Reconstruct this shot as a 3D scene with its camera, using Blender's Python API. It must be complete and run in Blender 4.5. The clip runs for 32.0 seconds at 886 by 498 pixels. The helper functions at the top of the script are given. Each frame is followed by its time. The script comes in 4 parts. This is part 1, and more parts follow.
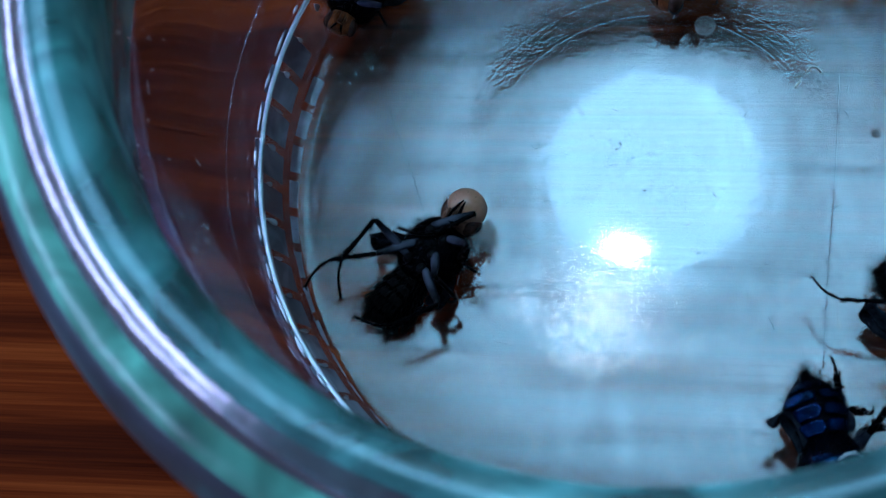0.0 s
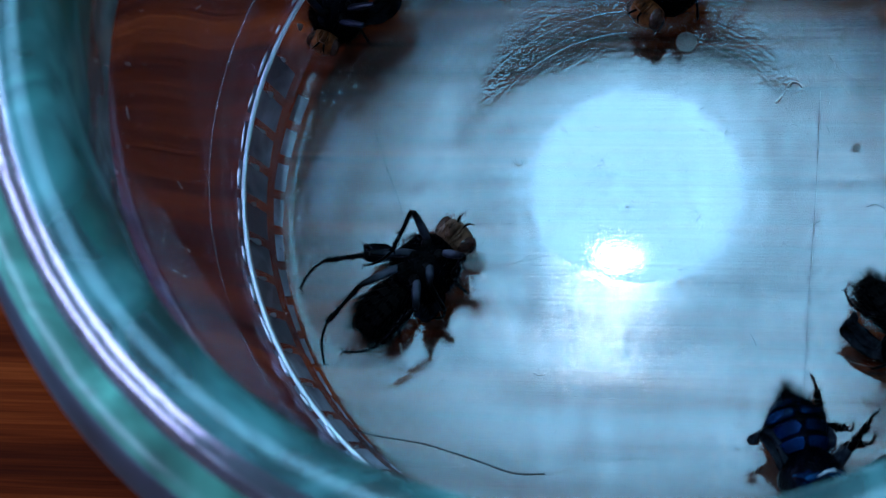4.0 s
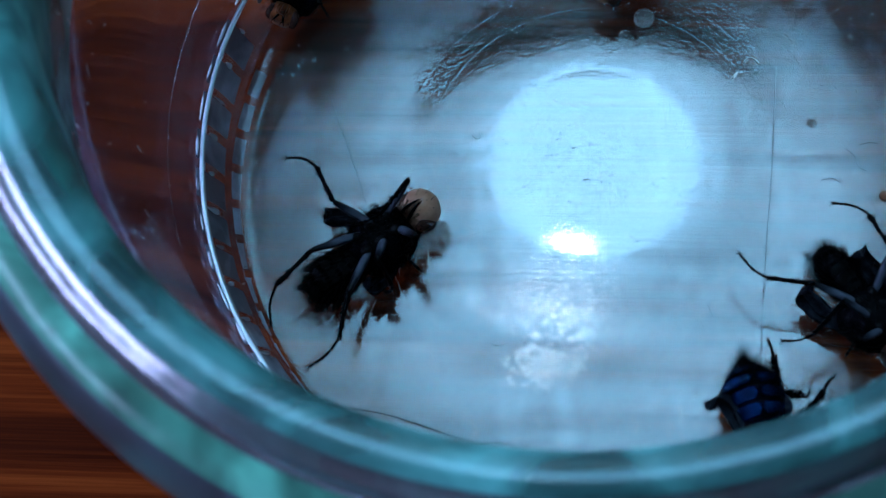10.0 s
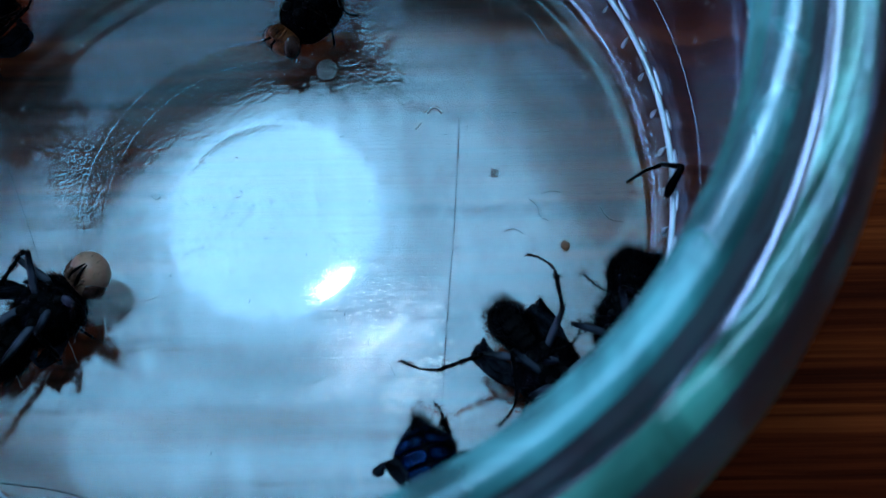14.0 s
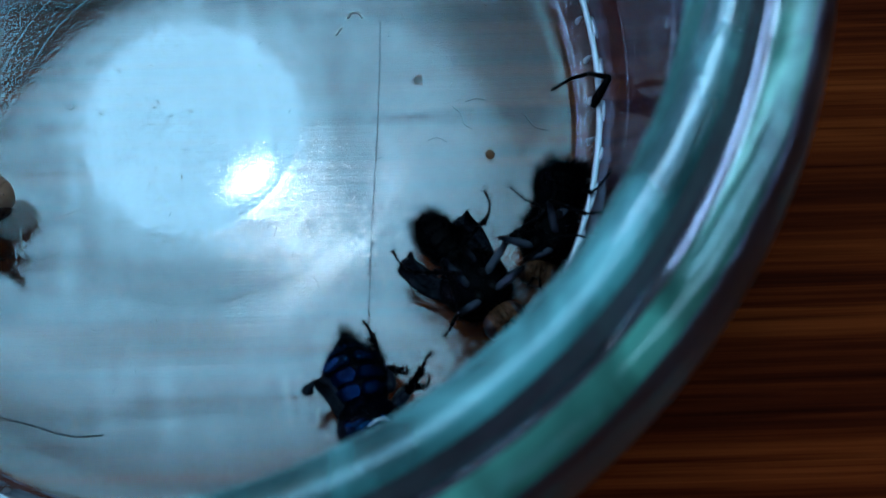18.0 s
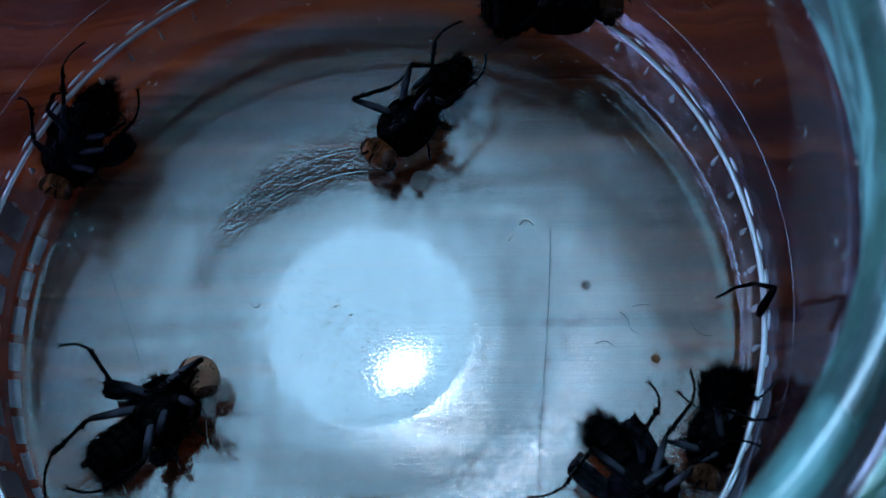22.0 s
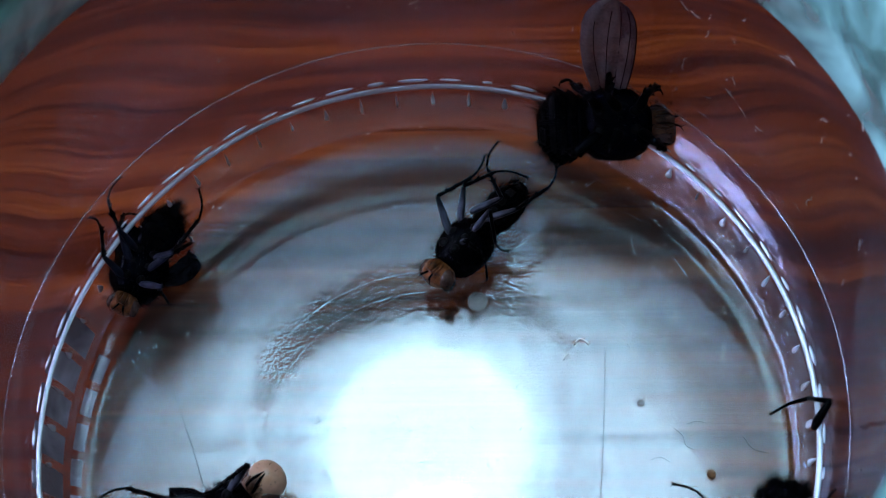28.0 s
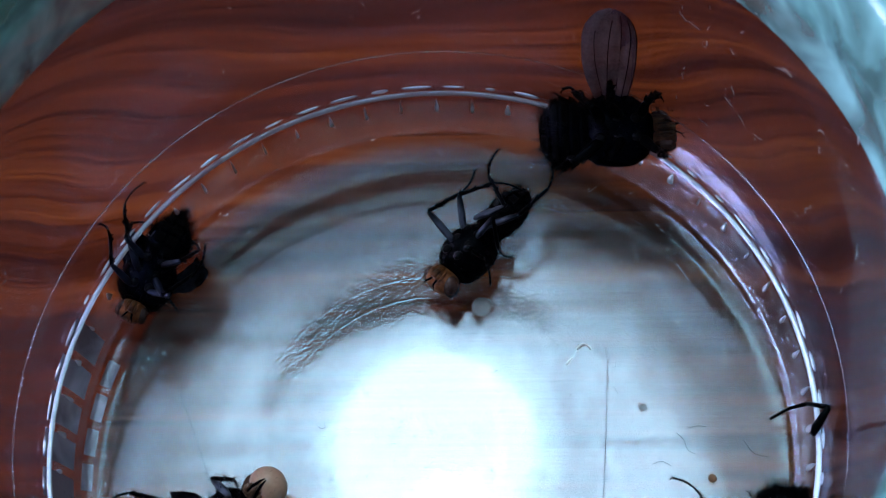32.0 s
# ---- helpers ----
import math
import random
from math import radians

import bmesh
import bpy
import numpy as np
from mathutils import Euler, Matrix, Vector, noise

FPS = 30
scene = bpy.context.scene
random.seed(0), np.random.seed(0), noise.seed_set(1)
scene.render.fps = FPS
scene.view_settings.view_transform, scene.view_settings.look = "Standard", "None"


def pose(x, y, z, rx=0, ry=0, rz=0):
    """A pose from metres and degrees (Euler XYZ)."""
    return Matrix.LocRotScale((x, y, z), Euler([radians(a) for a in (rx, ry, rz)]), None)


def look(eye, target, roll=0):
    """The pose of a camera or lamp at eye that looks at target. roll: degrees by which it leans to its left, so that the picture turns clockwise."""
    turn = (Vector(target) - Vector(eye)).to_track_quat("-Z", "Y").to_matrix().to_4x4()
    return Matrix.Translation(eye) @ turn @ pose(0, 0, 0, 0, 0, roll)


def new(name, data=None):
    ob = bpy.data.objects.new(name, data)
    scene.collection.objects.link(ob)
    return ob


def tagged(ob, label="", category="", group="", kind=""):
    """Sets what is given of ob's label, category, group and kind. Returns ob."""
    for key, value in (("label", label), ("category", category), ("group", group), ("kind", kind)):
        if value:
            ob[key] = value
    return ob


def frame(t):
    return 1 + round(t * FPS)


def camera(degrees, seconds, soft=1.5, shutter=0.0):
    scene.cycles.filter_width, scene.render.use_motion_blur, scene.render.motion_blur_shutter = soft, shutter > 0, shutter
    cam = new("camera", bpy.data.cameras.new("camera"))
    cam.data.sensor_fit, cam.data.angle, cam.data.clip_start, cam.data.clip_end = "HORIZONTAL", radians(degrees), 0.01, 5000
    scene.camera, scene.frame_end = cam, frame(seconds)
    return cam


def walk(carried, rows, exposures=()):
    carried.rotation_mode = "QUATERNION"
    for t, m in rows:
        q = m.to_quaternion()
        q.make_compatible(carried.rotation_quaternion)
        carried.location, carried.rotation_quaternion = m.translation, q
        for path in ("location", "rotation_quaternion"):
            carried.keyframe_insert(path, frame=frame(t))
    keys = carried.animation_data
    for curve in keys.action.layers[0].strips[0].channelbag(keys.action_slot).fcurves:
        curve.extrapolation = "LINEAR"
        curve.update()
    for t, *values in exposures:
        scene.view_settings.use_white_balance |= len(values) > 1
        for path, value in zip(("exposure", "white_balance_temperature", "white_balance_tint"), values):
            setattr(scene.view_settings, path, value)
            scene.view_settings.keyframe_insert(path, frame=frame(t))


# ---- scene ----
LENS = 30.0
cam = camera(LENS, 32.0, soft=1.2)
cam.data.dof.use_dof = True
cam.data.dof.focus_distance = 0.112
cam.data.dof.aperture_fstop = 75.0

PATH = [
    (0, pose(0.00222, -0.03775, 0.10056, 17.99, 7.60, 3.71)),
    (0.5, pose(0.00191, -0.03847, 0.10047, 18.53, 7.59, 3.67)),
    (1, pose(0.00094, -0.03881, 0.10041, 18.43, 7.41, 3.65)),
    (1.5, pose(0.00110, -0.03871, 0.10080, 18.02, 7.69, 3.55)),
    (2, pose(0.00325, -0.03657, 0.10125, 17.16, 8.19, 3.35)),
    (2.5, pose(0.00413, -0.03575, 0.10092, 17.82, 8.30, 3.39)),
    (3, pose(0.00421, -0.03634, 0.10107, 17.43, 7.99, 3.27)),
    (3.5, pose(0.00407, -0.03635, 0.10129, 17.77, 8.21, 3.30)),
    (5.5, pose(0.00291, -0.03646, 0.10037, 17.64, 7.17, 3.65)),
    (6, pose(0.00207, -0.03933, 0.09975, 18.92, 7.11, 3.64)),
    (6.5, pose(0.00167, -0.03774, 0.10069, 17.70, 6.54, 3.45)),
    (7, pose(0.00163, -0.03776, 0.10127, 17.33, 6.53, 3.52)),
    (7.5, pose(0.00192, -0.03713, 0.10105, 16.98, 6.37, 3.35)),
    (8, pose(0.00248, -0.03649, 0.10154, 17.10, 6.70, 3.40)),
    (8.5, pose(0.00262, -0.03663, 0.10201, 17.10, 6.81, 3.50)),
    (9, pose(0.00296, -0.03724, 0.10197, 17.33, 6.75, 3.37)),
    (9.5, pose(0.00328, -0.03808, 0.10120, 17.65, 6.79, 3.50)),
    (10, pose(0.00310, -0.04027, 0.10021, 18.89, 6.11, 3.08)),
    (10.5, pose(0.00386, -0.03822, 0.10109, 18.00, 6.43, 3.18)),
    (11, pose(0.00511, -0.03767, 0.10080, 17.75, 6.66, 3.01)),
    (11.5, pose(0.00592, -0.03748, 0.10091, 17.79, 7.24, 3.31)),
    (12, pose(0.00594, -0.03712, 0.10174, 18.12, 7.55, 3.34)),
    (12.5, pose(0.00631, -0.03732, 0.10161, 18.16, 8.13, 3.55)),
    (13, pose(0.00876, -0.03778, 0.10044, 18.27, 8.28, 3.34)),
    (13.5, pose(0.01457, -0.03694, 0.09716, 18.22, 6.07, 1.65)),
    (14, pose(0.01690, -0.03599, 0.09742, 18.97, 3.58, 0.05)),
    (14.5, pose(0.01515, -0.03485, 0.09706, 18.65, 1.31, -0.62)),
    (15, pose(0.01569, -0.03464, 0.09705, 17.16, 0.90, -1.17)),
    (15.5, pose(0.01607, -0.03375, 0.09706, 15.23, 0.77, -1.20)),
    (17.5, pose(0.01558, -0.03268, 0.09751, 13.93, 0.70, -1.49)),
    (18, pose(0.01493, -0.03164, 0.09765, 13.47, 0.17, -1.66)),
    (18.5, pose(0.01433, -0.03118, 0.09842, 13.24, -0.13, -1.84)),
    (19, pose(0.01215, -0.03081, 0.09938, 12.57, -0.84, -1.66)),
    (19.5, pose(0.01356, -0.03094, 0.09888, 12.78, 0.00, -1.52)),
    (20, pose(0.01350, -0.03109, 0.09889, 12.91, 0.42, -1.45)),
    (20.5, pose(0.01316, -0.03183, 0.09934, 13.48, 0.59, -1.31)),
    (21, pose(0.01155, -0.03226, 0.10078, 14.51, 0.68, -0.96)),
    (21.5, pose(0.01082, -0.03138, 0.10153, 16.28, 1.89, -0.12)),
    (22, pose(0.01140, -0.03115, 0.10246, 19.54, 3.55, 0.55)),
    (22.5, pose(0.01045, -0.03150, 0.10184, 22.47, 2.44, 0.07)),
    (23, pose(0.01050, -0.03253, 0.10133, 24.97, 3.13, 0.52)),
    (23.5, pose(0.01049, -0.03411, 0.10006, 24.44, 3.40, 0.64)),
    (24, pose(0.00977, -0.03498, 0.10047, 24.94, 3.35, 0.78)),
    (24.5, pose(0.00840, -0.03515, 0.10063, 25.36, 3.11, 0.77)),
    (25, pose(0.00829, -0.03559, 0.10093, 25.88, 3.13, 0.79)),
    (25.5, pose(0.00844, -0.03554, 0.10132, 25.98, 3.35, 0.85)),
    (27.5, pose(0.00776, -0.03670, 0.10285, 26.17, 3.44, 0.99)),
    (28, pose(0.00785, -0.03685, 0.10333, 26.27, 3.49, 0.95)),
    (28.5, pose(0.00806, -0.03718, 0.10317, 26.66, 3.47, 0.95)),
    (29, pose(0.00800, -0.03705, 0.10352, 26.85, 3.46, 0.89)),
    (29.5, pose(0.00801, -0.03717, 0.10360, 26.84, 3.25, 0.68)),
    (30, pose(0.00801, -0.03749, 0.10398, 26.82, 3.55, 0.85)),
    (30.5, pose(0.00780, -0.03771, 0.10388, 26.93, 3.51, 0.98)),
    (31, pose(0.00807, -0.03750, 0.10409, 26.72, 3.72, 1.03)),
    (31.5, pose(0.00858, -0.03717, 0.10432, 26.36, 3.70, 0.91)),
    (32, pose(0.00911, -0.03526, 0.10539, 25.31, 4.27, 0.97)),
]
walk(cam, PATH, exposures=[
    (0, 0.14, 5250, 6), (10, 0.14, 5230, 6), (13, 0.14, 5120, 5), (14, 0.06, 5060, 4), (15, -0.06, 5220, 4), (17, -0.13, 5420, 2), (19, -0.18, 5420, 1), (21, -0.1, 5420, 1),
    (22, -0.3, 5600, 11), (22.6, 0.1, 6500, 22), (24, 0.74, 6550, 21), (25, 0.78, 6500, 20), (28, 0.97, 6480, 20), (32, 1.0, 6480, 21)])

# ---- world and light ----
world = bpy.data.worlds.new("sky")
scene.world = world
world.use_nodes = True
wn = world.node_tree.nodes
sky = wn.new("ShaderNodeTexSky")
sky.sky_type, sky.sun_disc = "NISHITA", False
sky.sun_elevation, sky.sun_rotation = radians(40), radians(200)
wn["Background"].inputs["Strength"].default_value = 0.08
world.node_tree.links.new(sky.outputs[0], wn["Background"].inputs["Color"])

CEIL = 1.70                      # ceiling height above the jar's floor
SKYLIGHT = (-0.28, 0.90, 1.48, 1.38)   # roof window: centre x, y, sides
lamp = bpy.data.lights.new("skylight_daylight", "AREA")
lamp.shape, lamp.size, lamp.size_y, lamp.energy, lamp.color = "RECTANGLE", SKYLIGHT[2] - 0.02, SKYLIGHT[3] - 0.02, 18.5, (0.47, 0.80, 0.98)
lamp_ob = new("skylight_daylight", lamp)
lamp_ob.matrix_world = pose(SKYLIGHT[0], SKYLIGHT[1], CEIL + 0.02)

BULB = (-0.10, 0.375, 1.58)       # a small bright lamp that hangs under the roof window

WINDOW = (-2.2, 0.1, 0.78, 3.2, 0.7)   # west wall: x, centre y, z, width, height
pane = bpy.data.lights.new("window_daylight", "AREA")
pane.shape, pane.size, pane.size_y, pane.energy, pane.color = "RECTANGLE", WINDOW[3] - 0.02, WINDOW[4] - 0.02, 62.0, (0.68, 0.71, 1.0)
pane_ob = new("window_daylight", pane)
pane_ob.matrix_world = look((WINDOW[0] - 0.06, WINDOW[1], WINDOW[2]), (0, WINDOW[1], WINDOW[2]))

TABLE = -0.0045                  # table top; the jar's inner floor is z = 0


# ---- node helpers and materials ----
def mat(name, base=(0.5, 0.5, 0.5), rough=0.5, metal=0.0, **more):
    m = bpy.data.materials.new(name)
    m.use_nodes = True
    b = m.node_tree.nodes["Principled BSDF"]
    b.inputs["Base Color"].default_value = (*base, 1)
    b.inputs["Roughness"].default_value, b.inputs["Metallic"].default_value = rough, metal
    for key, value in more.items():
        b.inputs[key.replace("_", " ")].default_value = value
    return m


def node(m, kind, **values):
    n = m.node_tree.nodes.new(kind)
    for key, value in values.items():
        n.inputs[key.replace("_", " ")].default_value = value
    return n


def link(m, a, b):
    m.node_tree.links.new(a, b)


def coords(m, scale=(1, 1, 1), turn=(0, 0, 0)):
    c, p = node(m, "ShaderNodeTexCoord"), node(m, "ShaderNodeMapping")
    p.inputs["Scale"].default_value, p.inputs["Rotation"].default_value = scale, turn
    link(m, c.outputs["Object"], p.inputs["Vector"])
    return p.outputs[0]


def ramp(m, fac, stops):
    r = node(m, "ShaderNodeValToRGB")
    el = r.color_ramp.elements
    while len(el) < len(stops):
        el.new(0.5)
    for e, (pos, col) in zip(el, stops):
        e.position, e.color = pos, (*col, 1)
    link(m, fac, r.inputs["Fac"])
    return r.outputs["Color"]


def scaled(m, value, by):
    n = node(m, "ShaderNodeMath")
    n.operation = "MULTIPLY"
    n.inputs[1].default_value = by
    link(m, value, n.inputs[0])
    return n.outputs[0]


def bump(m, height, strength, distance, normal_in):
    b = node(m, "ShaderNodeBump", Strength=strength, Distance=distance)
    link(m, height, b.inputs["Height"])
    link(m, b.outputs[0], normal_in)


def mottled(name, dark, light, scale, rough, metal=0.0, relief=0.0, **more):
    """A colour that varies at two scales, with grain in gloss and relief."""
    m = mat(name, light, rough, metal, **more)
    b = m.node_tree.nodes["Principled BSDF"]
    v = coords(m)
    big, fine = node(m, "ShaderNodeTexNoise", Scale=scale, Detail=4.0), node(m, "ShaderNodeTexNoise", Scale=scale * 9, Detail=3.0)
    link(m, v, big.inputs["Vector"]), link(m, v, fine.inputs["Vector"])
    mix = node(m, "ShaderNodeMath")
    mix.operation = "MULTIPLY_ADD"
    mix.inputs[1].default_value = 0.45
    link(m, fine.outputs["Fac"], mix.inputs[0]), link(m, big.outputs["Fac"], mix.inputs[2])
    link(m, ramp(m, mix.outputs[0], [(0.5, dark), (0.95, light)]), b.inputs["Base Color"])
    if relief:
        bump(m, fine.outputs["Fac"], 0.5, relief, b.inputs["Normal"])
    return m


def wood():
    m = mat("dark_varnished_wood", rough=0.6, Specular_IOR_Level=0.02)
    b = m.node_tree.nodes["Principled BSDF"]
    band = node(m, "ShaderNodeTexNoise", Scale=1.0, Detail=5.0, Roughness=0.62)
    link(m, coords(m, (5, 230, 60), (0, 0, radians(-4))), band.inputs["Vector"])
    fibre = node(m, "ShaderNodeTexNoise", Scale=1.0, Detail=5.0, Roughness=0.65)
    link(m, coords(m, (34, 2300, 300), (0, 0, radians(-5))), fibre.inputs["Vector"])
    pore = node(m, "ShaderNodeTexNoise", Scale=1.0, Detail=3.0, Roughness=0.55)
    link(m, coords(m, (34, 1400, 200), (0, 0, radians(-3))), pore.inputs["Vector"])
    mix = node(m, "ShaderNodeMath")
    mix.operation = "MULTIPLY_ADD"
    mix.inputs[1].default_value = 0.45
    link(m, fibre.outputs["Fac"], mix.inputs[0]), link(m, band.outputs["Fac"], mix.inputs[2])
    col = ramp(m, scaled(m, mix.outputs[0], 0.955), [(0.48, (0.030, 0.0042, 0.0016)), (0.63, (0.084, 0.0115, 0.0024)), (0.74, (0.165, 0.0245, 0.0042)), (0.87, (0.31, 0.058, 0.0100))])
    dark = node(m, "ShaderNodeMix")
    dark.data_type, dark.blend_type = "RGBA", "MULTIPLY"
    dark.inputs["Factor"].default_value = 1.0
    link(m, col, dark.inputs["A"])
    link(m, ramp(m, pore.outputs["Fac"], [(0.30, (0.52, 0.47, 0.46)), (0.45, (1, 1, 1))]), dark.inputs["B"])
    link(m, dark.outputs["Result"], b.inputs["Base Color"])
    bump(m, fibre.outputs["Fac"], 0.3, 0.00015, b.inputs["Normal"])
    return m


def glass(name, colour, rough=0.0, relief=0.0, scale=900.0, haze=0.0, haze_rough=0.3, detail=4.0, tone=(0.95, 0.97, 1.0), milk=0.0, milk_tone=(0.1, 0.3, 0.25)):
    """Clear glass; relief gives the moulded surface, haze a share of rough gloss."""
    m = bpy.data.materials.new(name)
    m.use_nodes = True
    m.node_tree.nodes.clear()
    out, g = node(m, "ShaderNodeOutputMaterial"), node(m, "ShaderNodeBsdfGlass", Roughness=rough, IOR=1.5)
    g.inputs["Color"].default_value = (*colour, 1)
    top = g.outputs[0]
    normals = [g.inputs["Normal"]]
    if haze:
        s, x = node(m, "ShaderNodeBsdfGlossy", Roughness=haze_rough), node(m, "ShaderNodeMixShader", Fac=haze)
        s.inputs["Color"].default_value = (*tone, 1)
        link(m, top, x.inputs[1]), link(m, s.outputs[0], x.inputs[2])
        top = x.outputs[0]
        normals.append(s.inputs["Normal"])
    if relief:
        n = node(m, "ShaderNodeTexNoise", Scale=scale, Detail=detail, Roughness=0.6)
        link(m, coords(m), n.inputs["Vector"])
        for s in normals:
            bump(m, n.outputs["Fac"], 0.6, relief, s)
    if milk:
        # light scattered in the thick glass, put in as a patchy diffuse colour
        d, x, n = node(m, "ShaderNodeBsdfDiffuse"), node(m, "ShaderNodeMixShader", Fac=milk), node(m, "ShaderNodeTexNoise", Scale=170.0, Detail=3.0, Distortion=0.6)
        link(m, coords(m), n.inputs["Vector"])
        link(m, ramp(m, n.outputs["Fac"], [(0.38, tuple(v * 0.35 for v in milk_tone)), (0.52, milk_tone), (0.64, tuple(v * 1.9 for v in milk_tone))]), d.inputs["Color"])
        link(m, top, x.inputs[1]), link(m, d.outputs[0], x.inputs[2])
        top = x.outputs[0]
    link(m, top, out.inputs["Surface"])
    return m


def floor_glass(name, ior, haze, veil, grain, blur=0.125, streak_depth=1.0):
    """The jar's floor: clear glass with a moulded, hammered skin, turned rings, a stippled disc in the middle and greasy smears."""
    m = bpy.data.materials.new(name)
    m.use_nodes = True
    m.node_tree.nodes.clear()
    out, g = node(m, "ShaderNodeOutputMaterial"), node(m, "ShaderNodeBsdfGlass", Roughness=0.0, IOR=ior)
    g.inputs["Color"].default_value = (0.965, 0.99, 0.99, 1)
    gloss, mix = node(m, "ShaderNodeBsdfGlossy", Roughness=blur), node(m, "ShaderNodeMixShader")
    gloss.inputs["Color"].default_value = (0.95, 0.97, 1.0, 1)
    gloss.distribution = "BECKMANN"
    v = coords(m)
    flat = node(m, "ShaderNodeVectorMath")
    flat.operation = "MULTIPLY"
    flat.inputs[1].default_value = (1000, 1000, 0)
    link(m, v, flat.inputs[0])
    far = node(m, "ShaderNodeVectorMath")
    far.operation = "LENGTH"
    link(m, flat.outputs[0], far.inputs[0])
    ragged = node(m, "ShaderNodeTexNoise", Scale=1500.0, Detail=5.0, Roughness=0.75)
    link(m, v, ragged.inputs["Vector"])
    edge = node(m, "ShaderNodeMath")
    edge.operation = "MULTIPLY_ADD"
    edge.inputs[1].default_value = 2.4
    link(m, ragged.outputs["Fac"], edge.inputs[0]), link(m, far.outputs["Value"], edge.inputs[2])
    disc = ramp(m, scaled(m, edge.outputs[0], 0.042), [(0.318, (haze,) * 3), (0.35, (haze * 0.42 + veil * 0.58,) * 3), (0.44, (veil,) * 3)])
    smear = node(m, "ShaderNodeTexNoise", Scale=1.0, Detail=6.0, Roughness=0.65, Distortion=1.2)
    link(m, coords(m, (420, 130, 100), (0, 0, radians(-38))), smear.inputs["Vector"])
    grit = node(m, "ShaderNodeTexNoise", Scale=4600.0, Detail=1.0, Roughness=0.5)
    link(m, v, grit.inputs["Vector"])
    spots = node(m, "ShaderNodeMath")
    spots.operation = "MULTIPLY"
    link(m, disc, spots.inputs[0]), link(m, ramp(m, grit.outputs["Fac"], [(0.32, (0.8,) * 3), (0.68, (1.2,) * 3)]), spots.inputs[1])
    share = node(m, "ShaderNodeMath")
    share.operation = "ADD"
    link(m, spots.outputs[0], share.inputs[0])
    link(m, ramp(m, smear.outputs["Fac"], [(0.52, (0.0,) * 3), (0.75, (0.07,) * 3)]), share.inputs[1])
    # streaks of the sky's reflection over the wood grain, put into the gloss share
    streak_noise = node(m, "ShaderNodeTexNoise", Scale=1.0, Detail=7.0, Roughness=0.68)
    link(m, coords(m, (40, 900, 100), (0, 0, radians(-4))), streak_noise.inputs["Vector"])
    glare = node(m, "ShaderNodeMath")
    glare.operation = "MULTIPLY"
    link(m, share.outputs[0], glare.inputs[0]), link(m, ramp(m, streak_noise.outputs["Fac"], [(0.33, (1 - 0.32 * streak_depth,) * 3), (0.50, (1.0,) * 3), (0.68, (1 + 0.12 * streak_depth,) * 3)]), glare.inputs[1])
    # the reflection's uneven edge, off the middle, is put into the share too
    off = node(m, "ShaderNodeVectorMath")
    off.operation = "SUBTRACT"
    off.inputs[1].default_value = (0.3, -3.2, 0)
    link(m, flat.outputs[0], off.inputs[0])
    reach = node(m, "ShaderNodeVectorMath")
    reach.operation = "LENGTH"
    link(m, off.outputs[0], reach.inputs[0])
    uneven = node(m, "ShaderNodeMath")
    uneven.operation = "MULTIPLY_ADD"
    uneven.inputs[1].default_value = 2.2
    link(m, streak_noise.outputs["Fac"], uneven.inputs[0]), link(m, reach.outputs["Value"], uneven.inputs[2])
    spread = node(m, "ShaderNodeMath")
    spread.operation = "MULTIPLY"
    link(m, glare.outputs[0], spread.inputs[0])
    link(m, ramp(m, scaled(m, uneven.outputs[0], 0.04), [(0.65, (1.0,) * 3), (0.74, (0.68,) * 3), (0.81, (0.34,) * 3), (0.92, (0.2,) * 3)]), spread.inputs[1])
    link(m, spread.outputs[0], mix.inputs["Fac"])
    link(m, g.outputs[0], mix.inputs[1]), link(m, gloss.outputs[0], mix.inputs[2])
    # thin dust all over
    dusty, powder = node(m, "ShaderNodeMixShader"), node(m, "ShaderNodeBsdfDiffuse")
    powder.inputs["Color"].default_value = (0.70, 0.62, 0.52, 1)
    link(m, ramp(m, streak_noise.outputs["Fac"], [(0.3, (0.02,) * 3), (0.7, (0.07,) * 3)]), dusty.inputs["Fac"])
    link(m, mix.outputs[0], dusty.inputs[1]), link(m, powder.outputs[0], dusty.inputs[2])
    # relief: fine skin all over, deeper hammering round the disc
    deep = ramp(m, scaled(m, far.outputs["Value"], 0.05), [(0.0, (0.045,) * 3), (0.325, (0.05,) * 3), (0.36, (1.0,) * 3), (0.54, (0.8,) * 3), (0.66, (0.4,) * 3), (0.8, (0.14,) * 3)])
    ripple = node(m, "ShaderNodeTexNoise", Scale=3300.0, Detail=1.5, Roughness=0.45, Distortion=0.25)
    skin = node(m, "ShaderNodeTexNoise", Scale=5200.0, Detail=0.0)
    turned = node(m, "ShaderNodeTexNoise", Scale=6.0, Detail=3.0, Roughness=0.7)
    turned.noise_dimensions = "1D"
    link(m, v, ripple.inputs["Vector"]), link(m, v, skin.inputs["Vector"]), link(m, far.outputs["Value"], turned.inputs["W"])
    both = node(m, "ShaderNodeMath")
    both.operation = "MULTIPLY_ADD"
    both.inputs[1].default_value = 0.38
    link(m, skin.outputs["Fac"], both.inputs[0]), link(m, ripple.outputs["Fac"], both.inputs[2])
    rings = node(m, "ShaderNodeMath")
    rings.operation = "MULTIPLY_ADD"
    rings.inputs[1].default_value = 0.03
    link(m, turned.outputs["Fac"], rings.inputs[0]), link(m, both.outputs[0], rings.inputs[2])
    height = node(m, "ShaderNodeMath")
    height.operation = "MULTIPLY"
    link(m, deep, height.inputs[0]), link(m, rings.outputs[0], height.inputs[1])
    bump(m, height.outputs[0], 1.0, 0.000016 * grain, g.inputs["Normal"])
